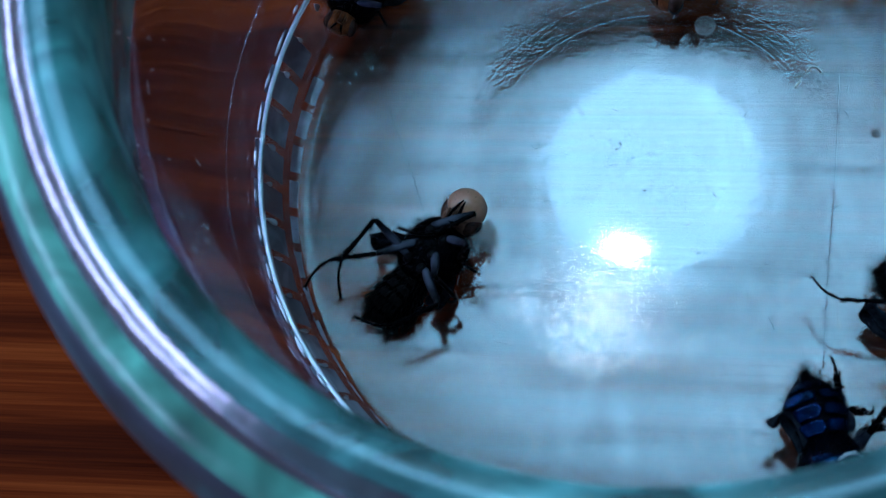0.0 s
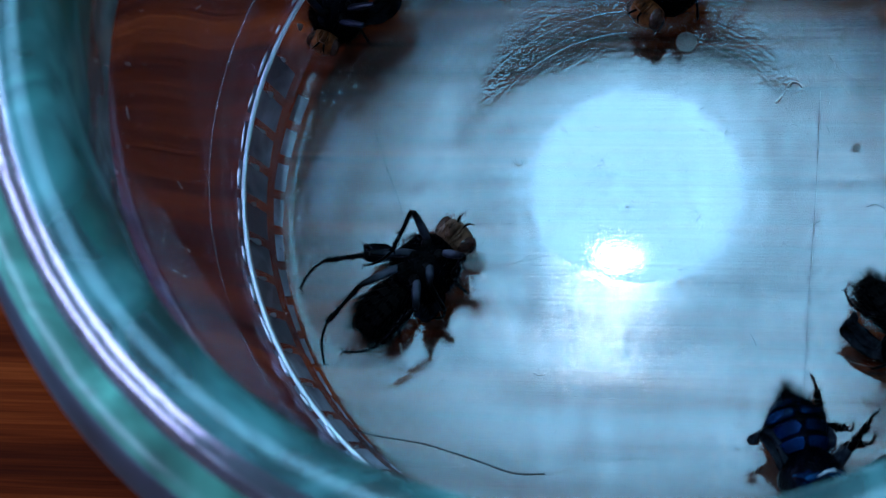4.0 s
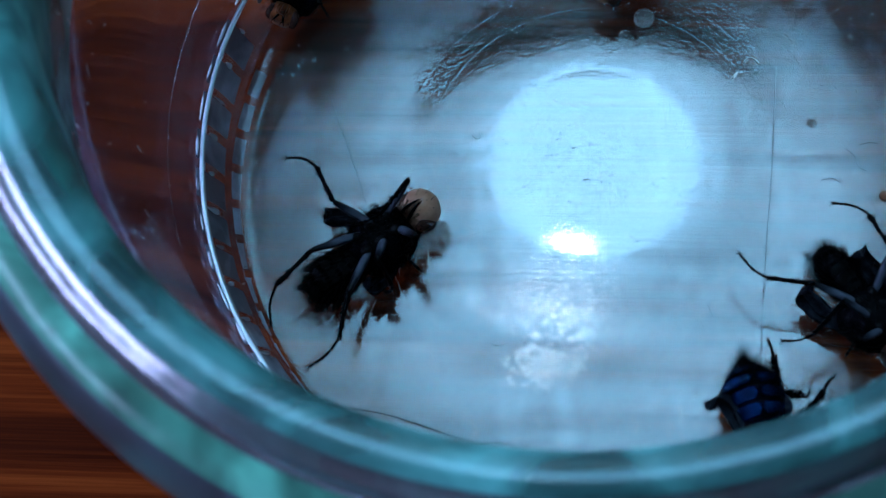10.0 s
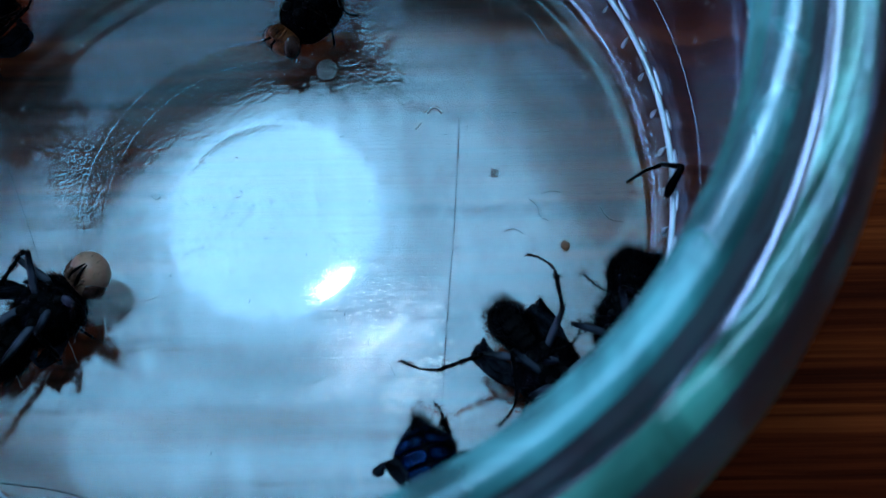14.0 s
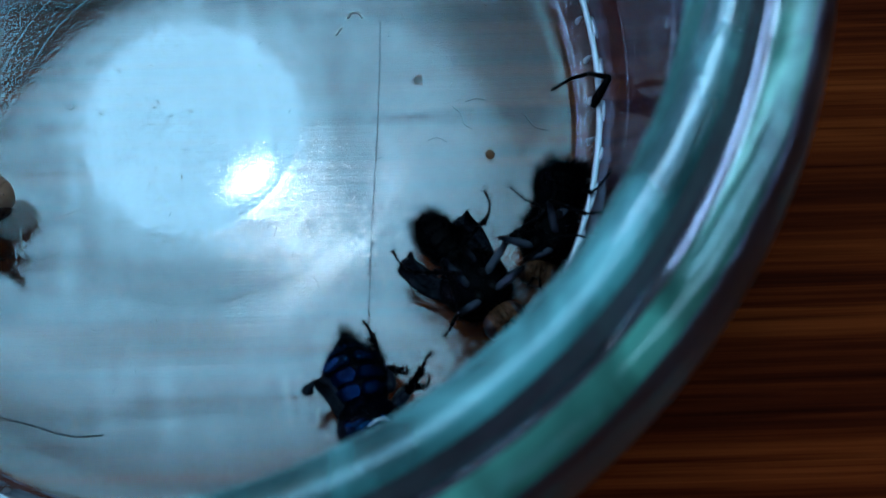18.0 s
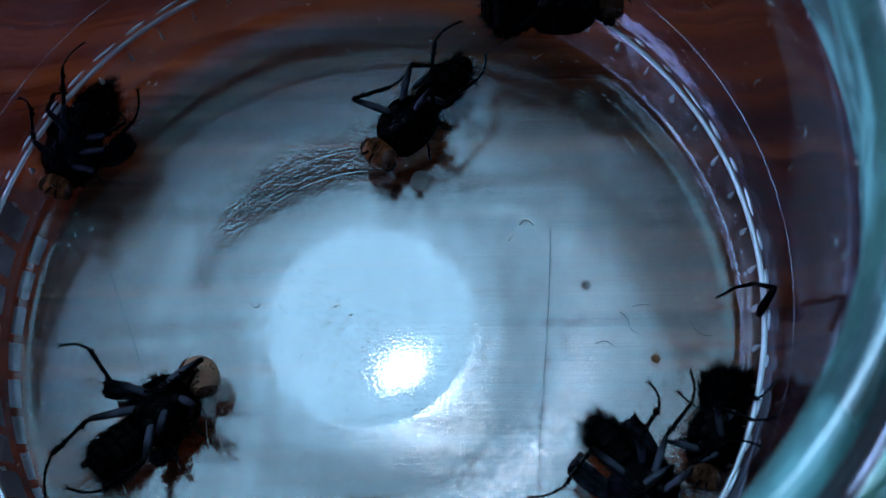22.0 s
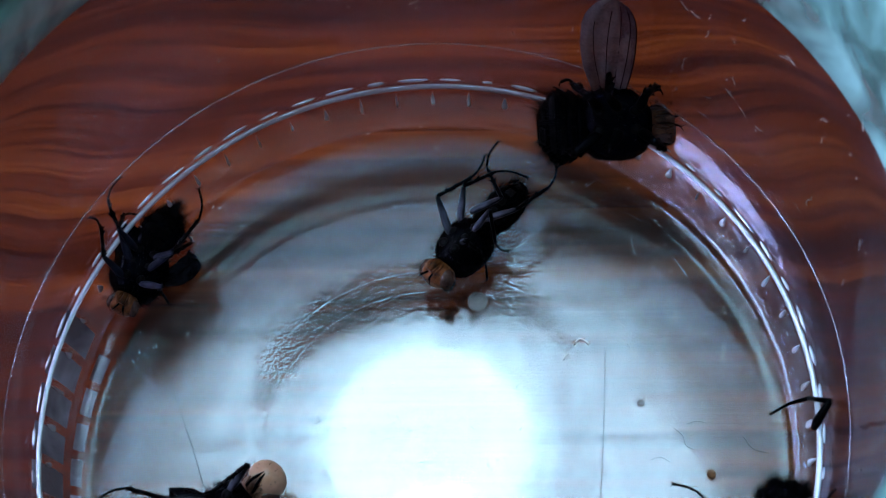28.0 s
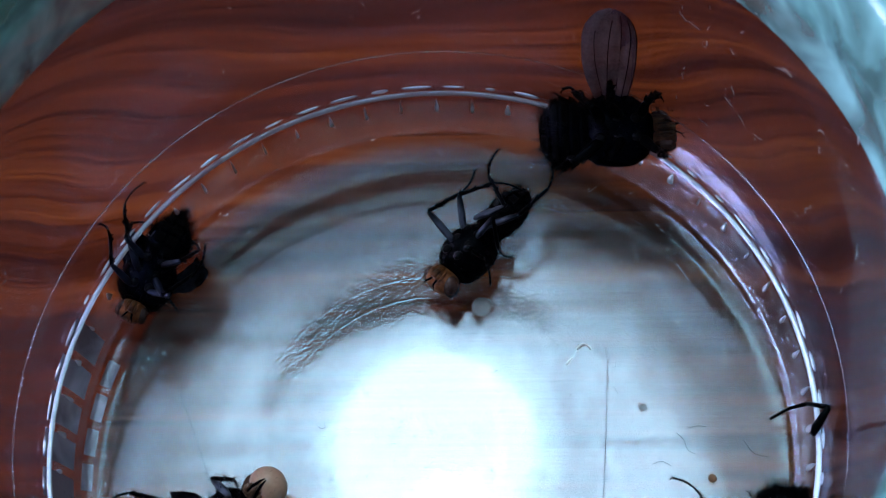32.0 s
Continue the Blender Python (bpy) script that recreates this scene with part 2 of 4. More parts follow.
    fine = node(m, "ShaderNodeMath")
    fine.operation = "MULTIPLY_ADD"
    fine.inputs[1].default_value = 0.13
    link(m, skin.outputs["Fac"], fine.inputs[0]), link(m, height.outputs[0], fine.inputs[2])
    bump(m, fine.outputs[0], 1.0, 0.000016 * grain, gloss.inputs["Normal"])
    link(m, dusty.outputs[0], out.inputs["Surface"])
    return m


WOOD = wood()
GLASS = glass("clear_glass", (0.90, 0.985, 0.96), relief=0.000006, scale=90, detail=2.0)
# the lip's teal brightness is put into its haze and milk colours
GLASS_LIP = glass("bright_lip_glass", (0.86, 0.985, 0.95), relief=0.00008, scale=140, detail=3.0, haze=0.13, haze_rough=0.25, tone=(0.76, 0.88, 1.0), milk=0.52, milk_tone=(0.20, 0.525, 0.51))
GLASS_EDGE = glass("green_edge_glass", (0.60, 0.86, 0.76), rough=0.15, relief=0.0003, scale=160, detail=2.0, haze=0.07, haze_rough=0.3, milk=0.62, milk_tone=(0.19, 0.525, 0.39))
# lavender and blue highlights of the lip, put into the haze tones
GLASS_GROOVE = glass("bright_groove_glass", (0.93, 0.96, 1.0), relief=0.00016, scale=300, detail=3.0, haze=0.26, haze_rough=0.24, tone=(0.92, 0.86, 1.0), milk=0.08, milk_tone=(0.3, 0.3, 0.4))
GLASS_RIM = glass("blue_rim_glass", (0.80, 0.93, 1.0), relief=0.00012, scale=220, detail=2.0, haze=0.3, haze_rough=0.3, tone=(0.62, 0.80, 1.0), milk=0.1, milk_tone=(0.12, 0.22, 0.3))
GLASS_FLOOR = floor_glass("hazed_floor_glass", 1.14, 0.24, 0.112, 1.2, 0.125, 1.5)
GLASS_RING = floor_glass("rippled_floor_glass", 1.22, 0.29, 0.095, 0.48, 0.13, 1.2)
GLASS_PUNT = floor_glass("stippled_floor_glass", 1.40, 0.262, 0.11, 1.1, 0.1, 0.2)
GLASS_RIDGE = glass("ground_glass", (0.93, 0.98, 0.97), relief=0.00006, scale=2500, haze=0.6, haze_rough=0.28)
GLASS_FOOT = glass("moulded_foot_glass", (0.95, 0.98, 1.0), relief=0.0003, scale=700, detail=3.0, haze=0.05, haze_rough=0.25, tone=(0.74, 0.76, 1.0), milk=0.12, milk_tone=(0.36, 0.37, 0.40))
# the wall's violet shade and haze are put into its glass colour and tone
GLASS_WALL = glass("violet_wall_glass", (0.82, 0.80, 0.94), relief=0.00002, scale=160, detail=3.0, haze=0.04, haze_rough=0.24, tone=(0.62, 0.64, 1.0), milk=0.014, milk_tone=(0.34, 0.33, 0.50))
# window light caught in the foot's cells, put into a pale diffuse colour
GLASS_CELL = glass("lit_cell_glass", (0.94, 0.97, 1.0), relief=0.0003, scale=900, detail=3.0, haze=0.3, haze_rough=0.35, tone=(0.8, 0.82, 1.0), milk=0.72, milk_tone=(0.42, 0.45, 0.52))
GLASS_LINE = glass("mould_line_glass", (0.93, 0.98, 0.97), relief=0.00006, scale=900, haze=0.42, haze_rough=0.28)
GLASS_BASE = glass("smooth_base_glass", (0.95, 0.99, 0.98), relief=0.00002, scale=700, detail=2.0)
PLASTER = mottled("plaster", (0.20, 0.19, 0.18), (0.27, 0.26, 0.25), 3.0, 0.9)
CEILING_PAINT = mottled("ceiling_paint", (0.10, 0.10, 0.10), (0.14, 0.14, 0.14), 2.0, 0.9)
FLOOR_TILE = mottled("floor_screed", (0.10, 0.09, 0.085), (0.16, 0.15, 0.14), 4.0, 0.6)
LAMP_GLOW = mat("lamp_glow", (1, 1, 1), 0.5, Emission_Color=(0.85, 0.95, 1.0, 1), Emission_Strength=25.0)
FRAME_PAINT = mat("white_frame_paint", (0.7, 0.7, 0.68), 0.5)
CUTICLE = mottled("black_cuticle", (0.0003, 0.0003, 0.0005), (0.0012, 0.0014, 0.0026), 900, 0.25, relief=0.00014, Specular_IOR_Level=0.025)
CUTICLE_SHEEN = mottled("blue_sheen_cuticle", (0.002, 0.006, 0.018), (0.012, 0.060, 0.19), 800, 0.26, metal=0.8, relief=0.00007)
CUTICLE_BLUE = mottled("dark_blue_cuticle", (0.0003, 0.0004, 0.0009), (0.0014, 0.0022, 0.006), 600, 0.27, metal=0.1, relief=0.0001, Specular_IOR_Level=0.025)
BELLY = mottled("dull_belly_plate", (0.0012, 0.0011, 0.0012), (0.011, 0.0095, 0.0105), 1300, 0.4, relief=0.0001, Specular_IOR_Level=0.06)
LEG_BLACK = mottled("black_leg", (0.0006, 0.0006, 0.0008), (0.002, 0.002, 0.003), 1500, 0.3, Specular_IOR_Level=0.03)
LEG_GREY = mottled("grey_leg", (0.006, 0.0065, 0.010), (0.024, 0.027, 0.045), 1200, 0.35, relief=0.00003, Specular_IOR_Level=0.12)


def thigh():
    """A thigh that is pale and glassy near the hip, black towards the knee and along its edges."""
    m = mat("pale_thigh", rough=0.35, Specular_IOR_Level=0.12)
    b = m.node_tree.nodes["Principled BSDF"]
    c, x, n = node(m, "ShaderNodeTexCoord"), node(m, "ShaderNodeSeparateXYZ"), node(m, "ShaderNodeTexNoise", Scale=1600.0, Detail=5.0)
    link(m, c.outputs["Object"], x.inputs[0]), link(m, c.outputs["Object"], n.inputs["Vector"])
    add = node(m, "ShaderNodeMath")
    add.operation = "MULTIPLY_ADD"
    add.inputs[1].default_value = 300.0
    link(m, x.outputs["X"], add.inputs[0]), link(m, scaled(m, n.outputs["Fac"], 0.35), add.inputs[2])
    along = ramp(m, add.outputs[0], [(0.10, (0.012, 0.013, 0.018)), (0.30, (0.088, 0.092, 0.118)), (0.62, (0.074, 0.079, 0.106)), (0.84, (0.014, 0.015, 0.021)), (0.98, (0.002, 0.002, 0.003))])
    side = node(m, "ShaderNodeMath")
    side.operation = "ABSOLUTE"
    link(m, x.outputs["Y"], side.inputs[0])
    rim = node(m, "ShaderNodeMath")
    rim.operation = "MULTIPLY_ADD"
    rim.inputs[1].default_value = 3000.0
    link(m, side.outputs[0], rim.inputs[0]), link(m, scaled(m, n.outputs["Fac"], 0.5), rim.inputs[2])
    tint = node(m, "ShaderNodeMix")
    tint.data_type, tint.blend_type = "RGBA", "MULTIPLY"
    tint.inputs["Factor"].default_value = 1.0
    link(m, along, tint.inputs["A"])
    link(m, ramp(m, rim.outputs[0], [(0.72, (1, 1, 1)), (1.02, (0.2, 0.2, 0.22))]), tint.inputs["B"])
    link(m, tint.outputs["Result"], b.inputs["Base Color"])
    return m


THIGH = thigh()
FACE = mottled("tan_face", (0.014, 0.004, 0.002), (0.36, 0.105, 0.028), 1300, 0.35, relief=0.00008, Specular_IOR_Level=0.2)
FACE_DARK = mottled("brown_face", (0.008, 0.004, 0.003), (0.20, 0.085, 0.04), 1100, 0.4, relief=0.00008, Specular_IOR_Level=0.12)
FACE_TAN = mottled("pale_tan_face", (0.03, 0.014, 0.009), (0.30, 0.155, 0.09), 1200, 0.4, relief=0.00006, Specular_IOR_Level=0.12)
EYE = mottled("dark_red_eye", (0.012, 0.005, 0.004), (0.05, 0.018, 0.012), 2500, 0.3, relief=0.00003)
EYE_PALE = mottled("pale_brown_eye", (0.03, 0.010, 0.006), (0.12, 0.055, 0.038), 1400, 0.15)
SAC = mottled("pale_sac", (0.48, 0.23, 0.13), (0.62, 0.335, 0.215), 500, 0.28, Subsurface_Weight=0.3, Subsurface_Scale=0.0008)
BRISTLE = mat("black_bristle", (0.001, 0.001, 0.0015), 0.4, Specular_IOR_Level=0.05)
WING = mottled("crumpled_wing", (0.004, 0.005, 0.008), (0.036, 0.040, 0.055), 1100, 0.25, relief=0.0002, Specular_IOR_Level=0.12)
# pale colour for the highlight on a wing's edge
EDGE_GLINT = mottled("edge_glint", (0.40, 0.44, 0.48), (0.62, 0.66, 0.70), 900, 0.3)
MEMBRANE = mottled("wing_membrane", (0.09, 0.08, 0.09), (0.27, 0.24, 0.26), 500, 0.3, relief=0.0001, Alpha=0.8)


# ---- mesh helpers ----
def finish(bm, smooth=True):
    bmesh.ops.recalc_face_normals(bm, faces=bm.faces)
    for f in bm.faces:
        f.smooth = smooth
    return bm


def part(name, bm, material, parent=None, label="", at=None):
    me = bpy.data.meshes.new(name)
    bm.to_mesh(me)
    bm.free()
    for m in material if isinstance(material, (list, tuple)) else [material]:
        me.materials.append(m)
    ob = new(name, me)
    if parent:
        ob.parent = parent
    if at is not None:
        ob.matrix_basis = at
    if label:
        ob["label"] = label
    return ob


def box(x0, y0, z0, x1, y1, z1, edge=0.0):
    bm = bmesh.new()
    bmesh.ops.create_cube(bm, size=1)
    bmesh.ops.transform(bm, verts=bm.verts, matrix=Matrix.Translation(((x0 + x1) / 2, (y0 + y1) / 2, (z0 + z1) / 2)) @ Matrix.Diagonal((x1 - x0, y1 - y0, z1 - z0, 1)))
    if edge:
        bmesh.ops.bevel(bm, geom=bm.edges[:], offset=edge, segments=2, affect="EDGES")
    return finish(bm, False)


def lathe(profile, n=160, slots=None, closed=False):
    """Turns (radius, height) pairs about z; slots gives a material slot for each span."""
    bm = bmesh.new()
    rings = []
    for r, z in profile:
        rings.append([bm.verts.new((0, 0, z))] if r < 1e-7 else
                     [bm.verts.new((r * math.cos(2 * math.pi * i / n), r * math.sin(2 * math.pi * i / n), z)) for i in range(n)])
    spans = list(zip(rings, rings[1:] + rings[:1])) if closed else list(zip(rings, rings[1:]))
    for k, (a, b) in enumerate(spans):
        for i in range(n):
            j = (i + 1) % n
            if len(a) == 1 and len(b) == 1:
                continue
            loop = [a[0], b[i], b[j]] if len(a) == 1 else [a[i], b[0], a[j]] if len(b) == 1 else [a[i], b[i], b[j], a[j]]
            f = bm.faces.new(loop)
            f.material_index = slots[k] if slots else 0
    return finish(bm)


def loft(sections, n=18, bm=None, wobble=0.0, seed=0.0):
    """A skin over ellipses (x, half width y, half height z, centre z, centre y) set along x, closed at both ends."""
    bm = bm or bmesh.new()
    rings = []
    for x, ry, rz, zc, yc in sections:
        ring = []
        for i in range(n):
            a = 2 * math.pi * i / n
            p = Vector((x, yc + ry * math.cos(a), zc + rz * math.sin(a)))
            if wobble:
                p += noise.noise_vector((p + Vector((seed, seed, 0))) * 700) * wobble
            ring.append(bm.verts.new(p))
        rings.append(ring)
    faces = []
    for a, b in zip(rings, rings[1:]):
        for i in range(n):
            faces.append(bm.faces.new((a[i], a[(i + 1) % n], b[(i + 1) % n], b[i])))
    faces += [bm.faces.new(rings[0][::-1]), bm.faces.new(rings[-1])]
    return finish(bm)


def tube(points, radii, n=8, bm=None):
    """A round tube through points."""
    bm = bm or bmesh.new()
    rings = []
    pts = [Vector(p) for p in points]
    for k, p in enumerate(pts):
        d = (pts[min(k + 1, len(pts) - 1)] - pts[max(k - 1, 0)]).normalized()
        u = d.cross((0, 0, 1) if abs(d.z) < 0.9 else (1, 0, 0)).normalized()
        w = d.cross(u)
        r = radii[k] if isinstance(radii, (list, tuple)) else radii
        rings.append([bm.verts.new(p + r * (u * math.cos(2 * math.pi * i / n) + w * math.sin(2 * math.pi * i / n))) for i in range(n)])
    for a, b in zip(rings, rings[1:]):
        for i in range(n):
            bm.faces.new((a[i], a[(i + 1) % n], b[(i + 1) % n], b[i]))
    bm.faces.new(rings[0][::-1]), bm.faces.new(rings[-1])
    return finish(bm)


def spike(bm, p, d, length, r):
    """One thin three-sided hair."""
    d = Vector(d).normalized()
    u = d.cross((0.3, 0.2, 0.9)).normalized()
    w = d.cross(u)
    base = [bm.verts.new(p + r * (u * math.cos(a) + w * math.sin(a))) for a in (0, 2.1, 4.2)]
    tip = bm.verts.new(p + d * length)
    for i in range(3):
        bm.faces.new((base[i], base[(i + 1) % 3], tip))


# ---- the room: closed round the table, with a roof window over it ----
def room():
    R, F, T = 2.2, -0.755, 0.12
    tagged(part("floor", box(-R, -R, F - 0.1, R, R, F), FLOOR_TILE), "grey screed floor under the table", "floor", kind="structure")
    for name, b in (("wall_north", (-R, R, F, R, R + T, CEIL)), ("wall_south", (-R, -R - T, F, R, -R, CEIL)),
                    ("wall_east", (R, -R - T, F, R + T, R + T, CEIL))):
        tagged(part(name, box(*b), PLASTER), "plain grey plastered wall", "wall", kind="structure")
    _, wy, wz, ww, wh = WINDOW
    bm = bmesh.new()
    for a in ((-R - T, F, wy - ww / 2, CEIL), (wy + ww / 2, F, R + T, CEIL), (wy - ww / 2, F, wy + ww / 2, wz - wh / 2), (wy - ww / 2, wz + wh / 2, wy + ww / 2, CEIL)):
        piece = box(-R - T, a[0], a[1], -R, a[2], a[3])
        me = bpy.data.meshes.new("piece")
        piece.to_mesh(me)
        piece.free()
        bm.from_mesh(me)
        bpy.data.meshes.remove(me)
    tagged(part("wall_west", bm, PLASTER), "plain grey plastered wall with a window opening", "wall", kind="structure")
    win = tagged(new("window_2"), "white framed window in the plastered wall", "window", kind="structure")
    win.matrix_basis = pose(-R, wy, wz)
    for a in ((-ww / 2, -wh / 2, ww / 2, -wh / 2 + 0.05), (-ww / 2, wh / 2 - 0.05, ww / 2, wh / 2), (-ww / 2, -wh / 2 + 0.05, -ww / 2 + 0.05, wh / 2 - 0.05), (ww / 2 - 0.05, -wh / 2 + 0.05, ww / 2, wh / 2 - 0.05), (-0.025, -wh / 2 + 0.05, 0.025, wh / 2 - 0.05)):
        part("window_frame", box(-0.05, a[0], a[1], -0.005, a[2], a[3], 0.004), FRAME_PAINT, win)
    x, y, s, q = SKYLIGHT[0], SKYLIGHT[1], SKYLIGHT[2] / 2, SKYLIGHT[3] / 2
    bm = bmesh.new()
    for a in ((-R - T, -R - T, R + T, y - q), (-R - T, y + q, R + T, R + T), (-R - T, y - q, x - s, y + q), (x + s, y - q, R + T, y + q)):
        piece = box(a[0], a[1], CEIL, a[2], a[3], CEIL + 0.15)
        me = bpy.data.meshes.new("piece")
        piece.to_mesh(me)
        piece.free()
        bm.from_mesh(me)
        bpy.data.meshes.remove(me)
    tagged(part("ceiling", bm, CEILING_PAINT), "dim grey painted ceiling with an oblong roof opening", "ceiling", kind="structure")
    win = tagged(new("window_1"), "white framed oblong roof window", "window", kind="structure")
    win.matrix_basis = pose(x, y, CEIL + 0.10)
    for a in ((-s - 0.05, -q - 0.05, s + 0.05, -q), (-s - 0.05, q, s + 0.05, q + 0.05), (-s - 0.05, -q, -s, q), (s, -q, s + 0.05, q), (-s, BULB[1] - y - 0.003, s, BULB[1] - y + 0.003)):
        part("window_frame", box(a[0], a[1], 0.054, a[2], a[3], 0.10, 0.004), FRAME_PAINT, win)


def ceiling_lamp():
    l = tagged(new("pendant_lamp"), "small bright white pendant lamp under the roof window", "lamp")
    l.matrix_basis = pose(*BULB)
    part("cord", tube([(0, 0, 0.05), (0, 0, CEIL + 0.16 - BULB[2])], 0.004, 6), FRAME_PAINT, l)
    part("cap", lathe([(0.0, 0.075), (0.025, 0.07), (0.035, 0.05), (0.035, 0.035), (0.0, 0.03)], 24), FRAME_PAINT, l)
    part("globe", lathe([(0.030 * math.cos(a), 0.030 * math.sin(a) - 0.005) for a in np.linspace(-math.pi / 2, math.pi / 2, 13)], 32), LAMP_GLOW, l, at=pose(0, 0, 0, 0, 0, 24) @ Matrix.Diagonal((1.55, 0.95, 1, 1)))


def table():
    t = tagged(new("table"), "dark reddish brown varnished wooden table with streaky grain", "table")
    t.matrix_basis = pose(0, 0.05, TABLE)
    part("tabletop", box(-0.6, -0.4, -0.03, 0.6, 0.4, 0, 0.004), WOOD, t)
    for sx in (-1, 1):
        for sy in (-1, 1):
            part("leg", box(sx * 0.54 - 0.03, sy * 0.34 - 0.03, -0.7505, sx * 0.54 + 0.03, sy * 0.34 + 0.03, -0.03, 0.003), WOOD, t)


# ---- the jar ----
MM = 0.001


def dome(r):
    """How far the floor stands above its rim, in mm: the middle is a low dome, and a shallow dish runs round it."""
    q = np.linspace(0, 20, 401)
    slope = np.interp(q, [0, 4, 5.2, 5.8, 6.3, 6.9, 7.2, 8.5, 10, 11.5, 13, 14, 16, 18, 20], [0, 0.021, 0.034, 0.045, 0.050, 0.025, 0.007, 0.013, 0.017, 0.020, -0.026, -0.048, -0.075, -0.085, -0.085])
    return float(np.sum(slope[q >= r]) * 0.05)


COVE = [(20.0, 0.0), (21.3, 0.10), (22.6, 0.20), (23.3, 0.28), (23.8, 0.45), (24.15, 0.95), (24.4, 2.1), (24.75, 3.3), (25.2, 4.45), (25.6, 5.5), (25.95, 6.7), (26.2, 7.8), (26.5, 9.4), (26.8, 11.4)]


def floor_z(r):
    """Height of the jar's inner surface, in mm, at a radius in mm."""
    return dome(r) + float(np.interp(r, [a for a, _ in COVE], [b for _, b in COVE]))


def jar():
    j = tagged(new("glass_jar"), "squat clear glass jar with a thick greenish lip", "jar")
    j.matrix_basis = pose(0, 0, TABLE)
    up = -TABLE / MM
    prof, slot = [(0.0, dome(0))], []
    for r in (1, 2, 3, 4, 4.6, 5.2, 5.8, 6.3, 6.6, 6.9, 7.2, 7.8, 8.5, 9.2, 10, 10.9, 10.98, 11.06, 11.1, 11.14, 11.22, 11.3, 12, 12.5, 12.58, 12.66, 12.7, 12.74, 12.82, 12.9, 14, 15.5, 16.3, 17, 18, 19, 19.7):
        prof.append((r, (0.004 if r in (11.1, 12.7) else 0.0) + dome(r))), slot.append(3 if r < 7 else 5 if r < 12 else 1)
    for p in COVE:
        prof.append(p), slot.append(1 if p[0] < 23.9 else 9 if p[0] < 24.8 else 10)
    inner = [(27.2, 15), (27.5, 19), (27.4, 23), (27.0, 26.5), (26.55, 29.5), (26.3, 32)]
    lip = [(26.3, 33.4), (26.55, 34.5), (27.1, 35.3), (27.9, 35.65), (28.7, 35.4), (29.2, 34.95), (29.55, 34.6), (30.0, 34.55), (30.7, 34.45), (31.6, 33.8), (32.4, 32.5), (32.9, 30.6), (32.9, 28.9), (32.45, 27.3), (31.7, 26.2), (31.1, 25.3), (30.75, 24.0)]
    outer = [(30.5, 21), (30.3, 16), (29.9, 11), (29.3, 7.8), (28.5, 4.8), (27.6, 1.9), (26.8, -0.6), (26.0, -2.5), (25.2, -3.7), (24.3, -4.35), (23.3, -4.5), (21, -4.47), (10, -4.45), (0, -4.43)]
    for p in inner + lip + outer:
        prof.append(p), slot.append(7 if 29.0 < p[0] < 30.2 and p[1] > 34 else 8 if p[0] > 32.2 and p[1] > 30 else 4 if p[0] > 30.5 and p[1] > 25 else 2 if p[1] > 25 else 10 if p in inner else 6 if p[1] < -4.41 and p[0] < 22 else 0)
    turned = lathe([(r * MM, (z + up) * MM) for r, z in prof], 240, slot)
    # west to south, cells below the foot line carry painted light, with clear glass between them
    for f in turned.faces:
        c = f.calc_center_median()
        a = math.degrees(math.atan2(c.y, c.x)) % 360
        if 24.2 < math.hypot(c.x, c.y) / MM < 25.2 and c.z < 0.0100 and 162 < a < 262 and int(a / 1.5) % 4 != 3:
            f.material_index = 11
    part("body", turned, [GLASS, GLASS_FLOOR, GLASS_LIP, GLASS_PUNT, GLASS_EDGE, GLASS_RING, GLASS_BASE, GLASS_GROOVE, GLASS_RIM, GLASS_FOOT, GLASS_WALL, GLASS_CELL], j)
    # raised mould lines round the foot and the lower wall
    for r, z, w, stuff in ((24.85, 4.2, 0.19, GLASS_LINE), (26.2, 7.6, 0.05, GLASS)):
        part("mould_line", lathe([((r + w * math.cos(a)) * MM, (z + w * math.sin(a) + up) * MM) for a in np.linspace(0, 2 * math.pi, 9)[:-1]], 160, closed=True), stuff, j)
    # stippling: short ridges inside the foot, and a row of dashes outside them
    n, rng = 60, random.Random(2)
    for half, r, z, lean, stuff in (((0.62, 0.13, 0.12), 24.5, 3.1, -72, GLASS_RIDGE), ((0.12, 0.9, 0.12), 25.04, 4.75, -68, GLASS_RIDGE)):
        a, b, c = (v * MM for v in half)
        lump = bmesh.new()
        bmesh.ops.create_icosphere(lump, subdivisions=2, radius=1)
        for v in lump.verts:
            v.co = Vector((a * v.co.x, b * v.co.y * (1.25 - v.co.x if a > b else 1), c * v.co.z)) * (1.0 + 0.12 * noise.noise(v.co * 3))
        first = part("ridge", finish(lump), stuff, j)
        for i in range(n):
            turn = 2 * math.pi * (i + 0.5 * (r > 25)) / n
            ob = first if i == 0 else new("ridge", first.data)
            ob.parent = j
            size = Matrix.Diagonal((rng.uniform(0.5, 1.2), rng.uniform(0.4, 1.3), rng.uniform(0.7, 1.2), 1))
            ob.matrix_basis = pose(r * math.cos(turn) * MM, r * math.sin(turn) * MM, (z + up) * MM, 0, lean, math.degrees(turn) + rng.uniform(-3, 3)) @ size
    return j


# ---- flies ----
def bone(a, b):
    """A pose at a with its x axis towards b."""
    d = (Vector(b) - Vector(a)).normalized()
    return Matrix.Translation(a) @ d.to_track_quat("X", "Z").to_matrix().to_4x4()


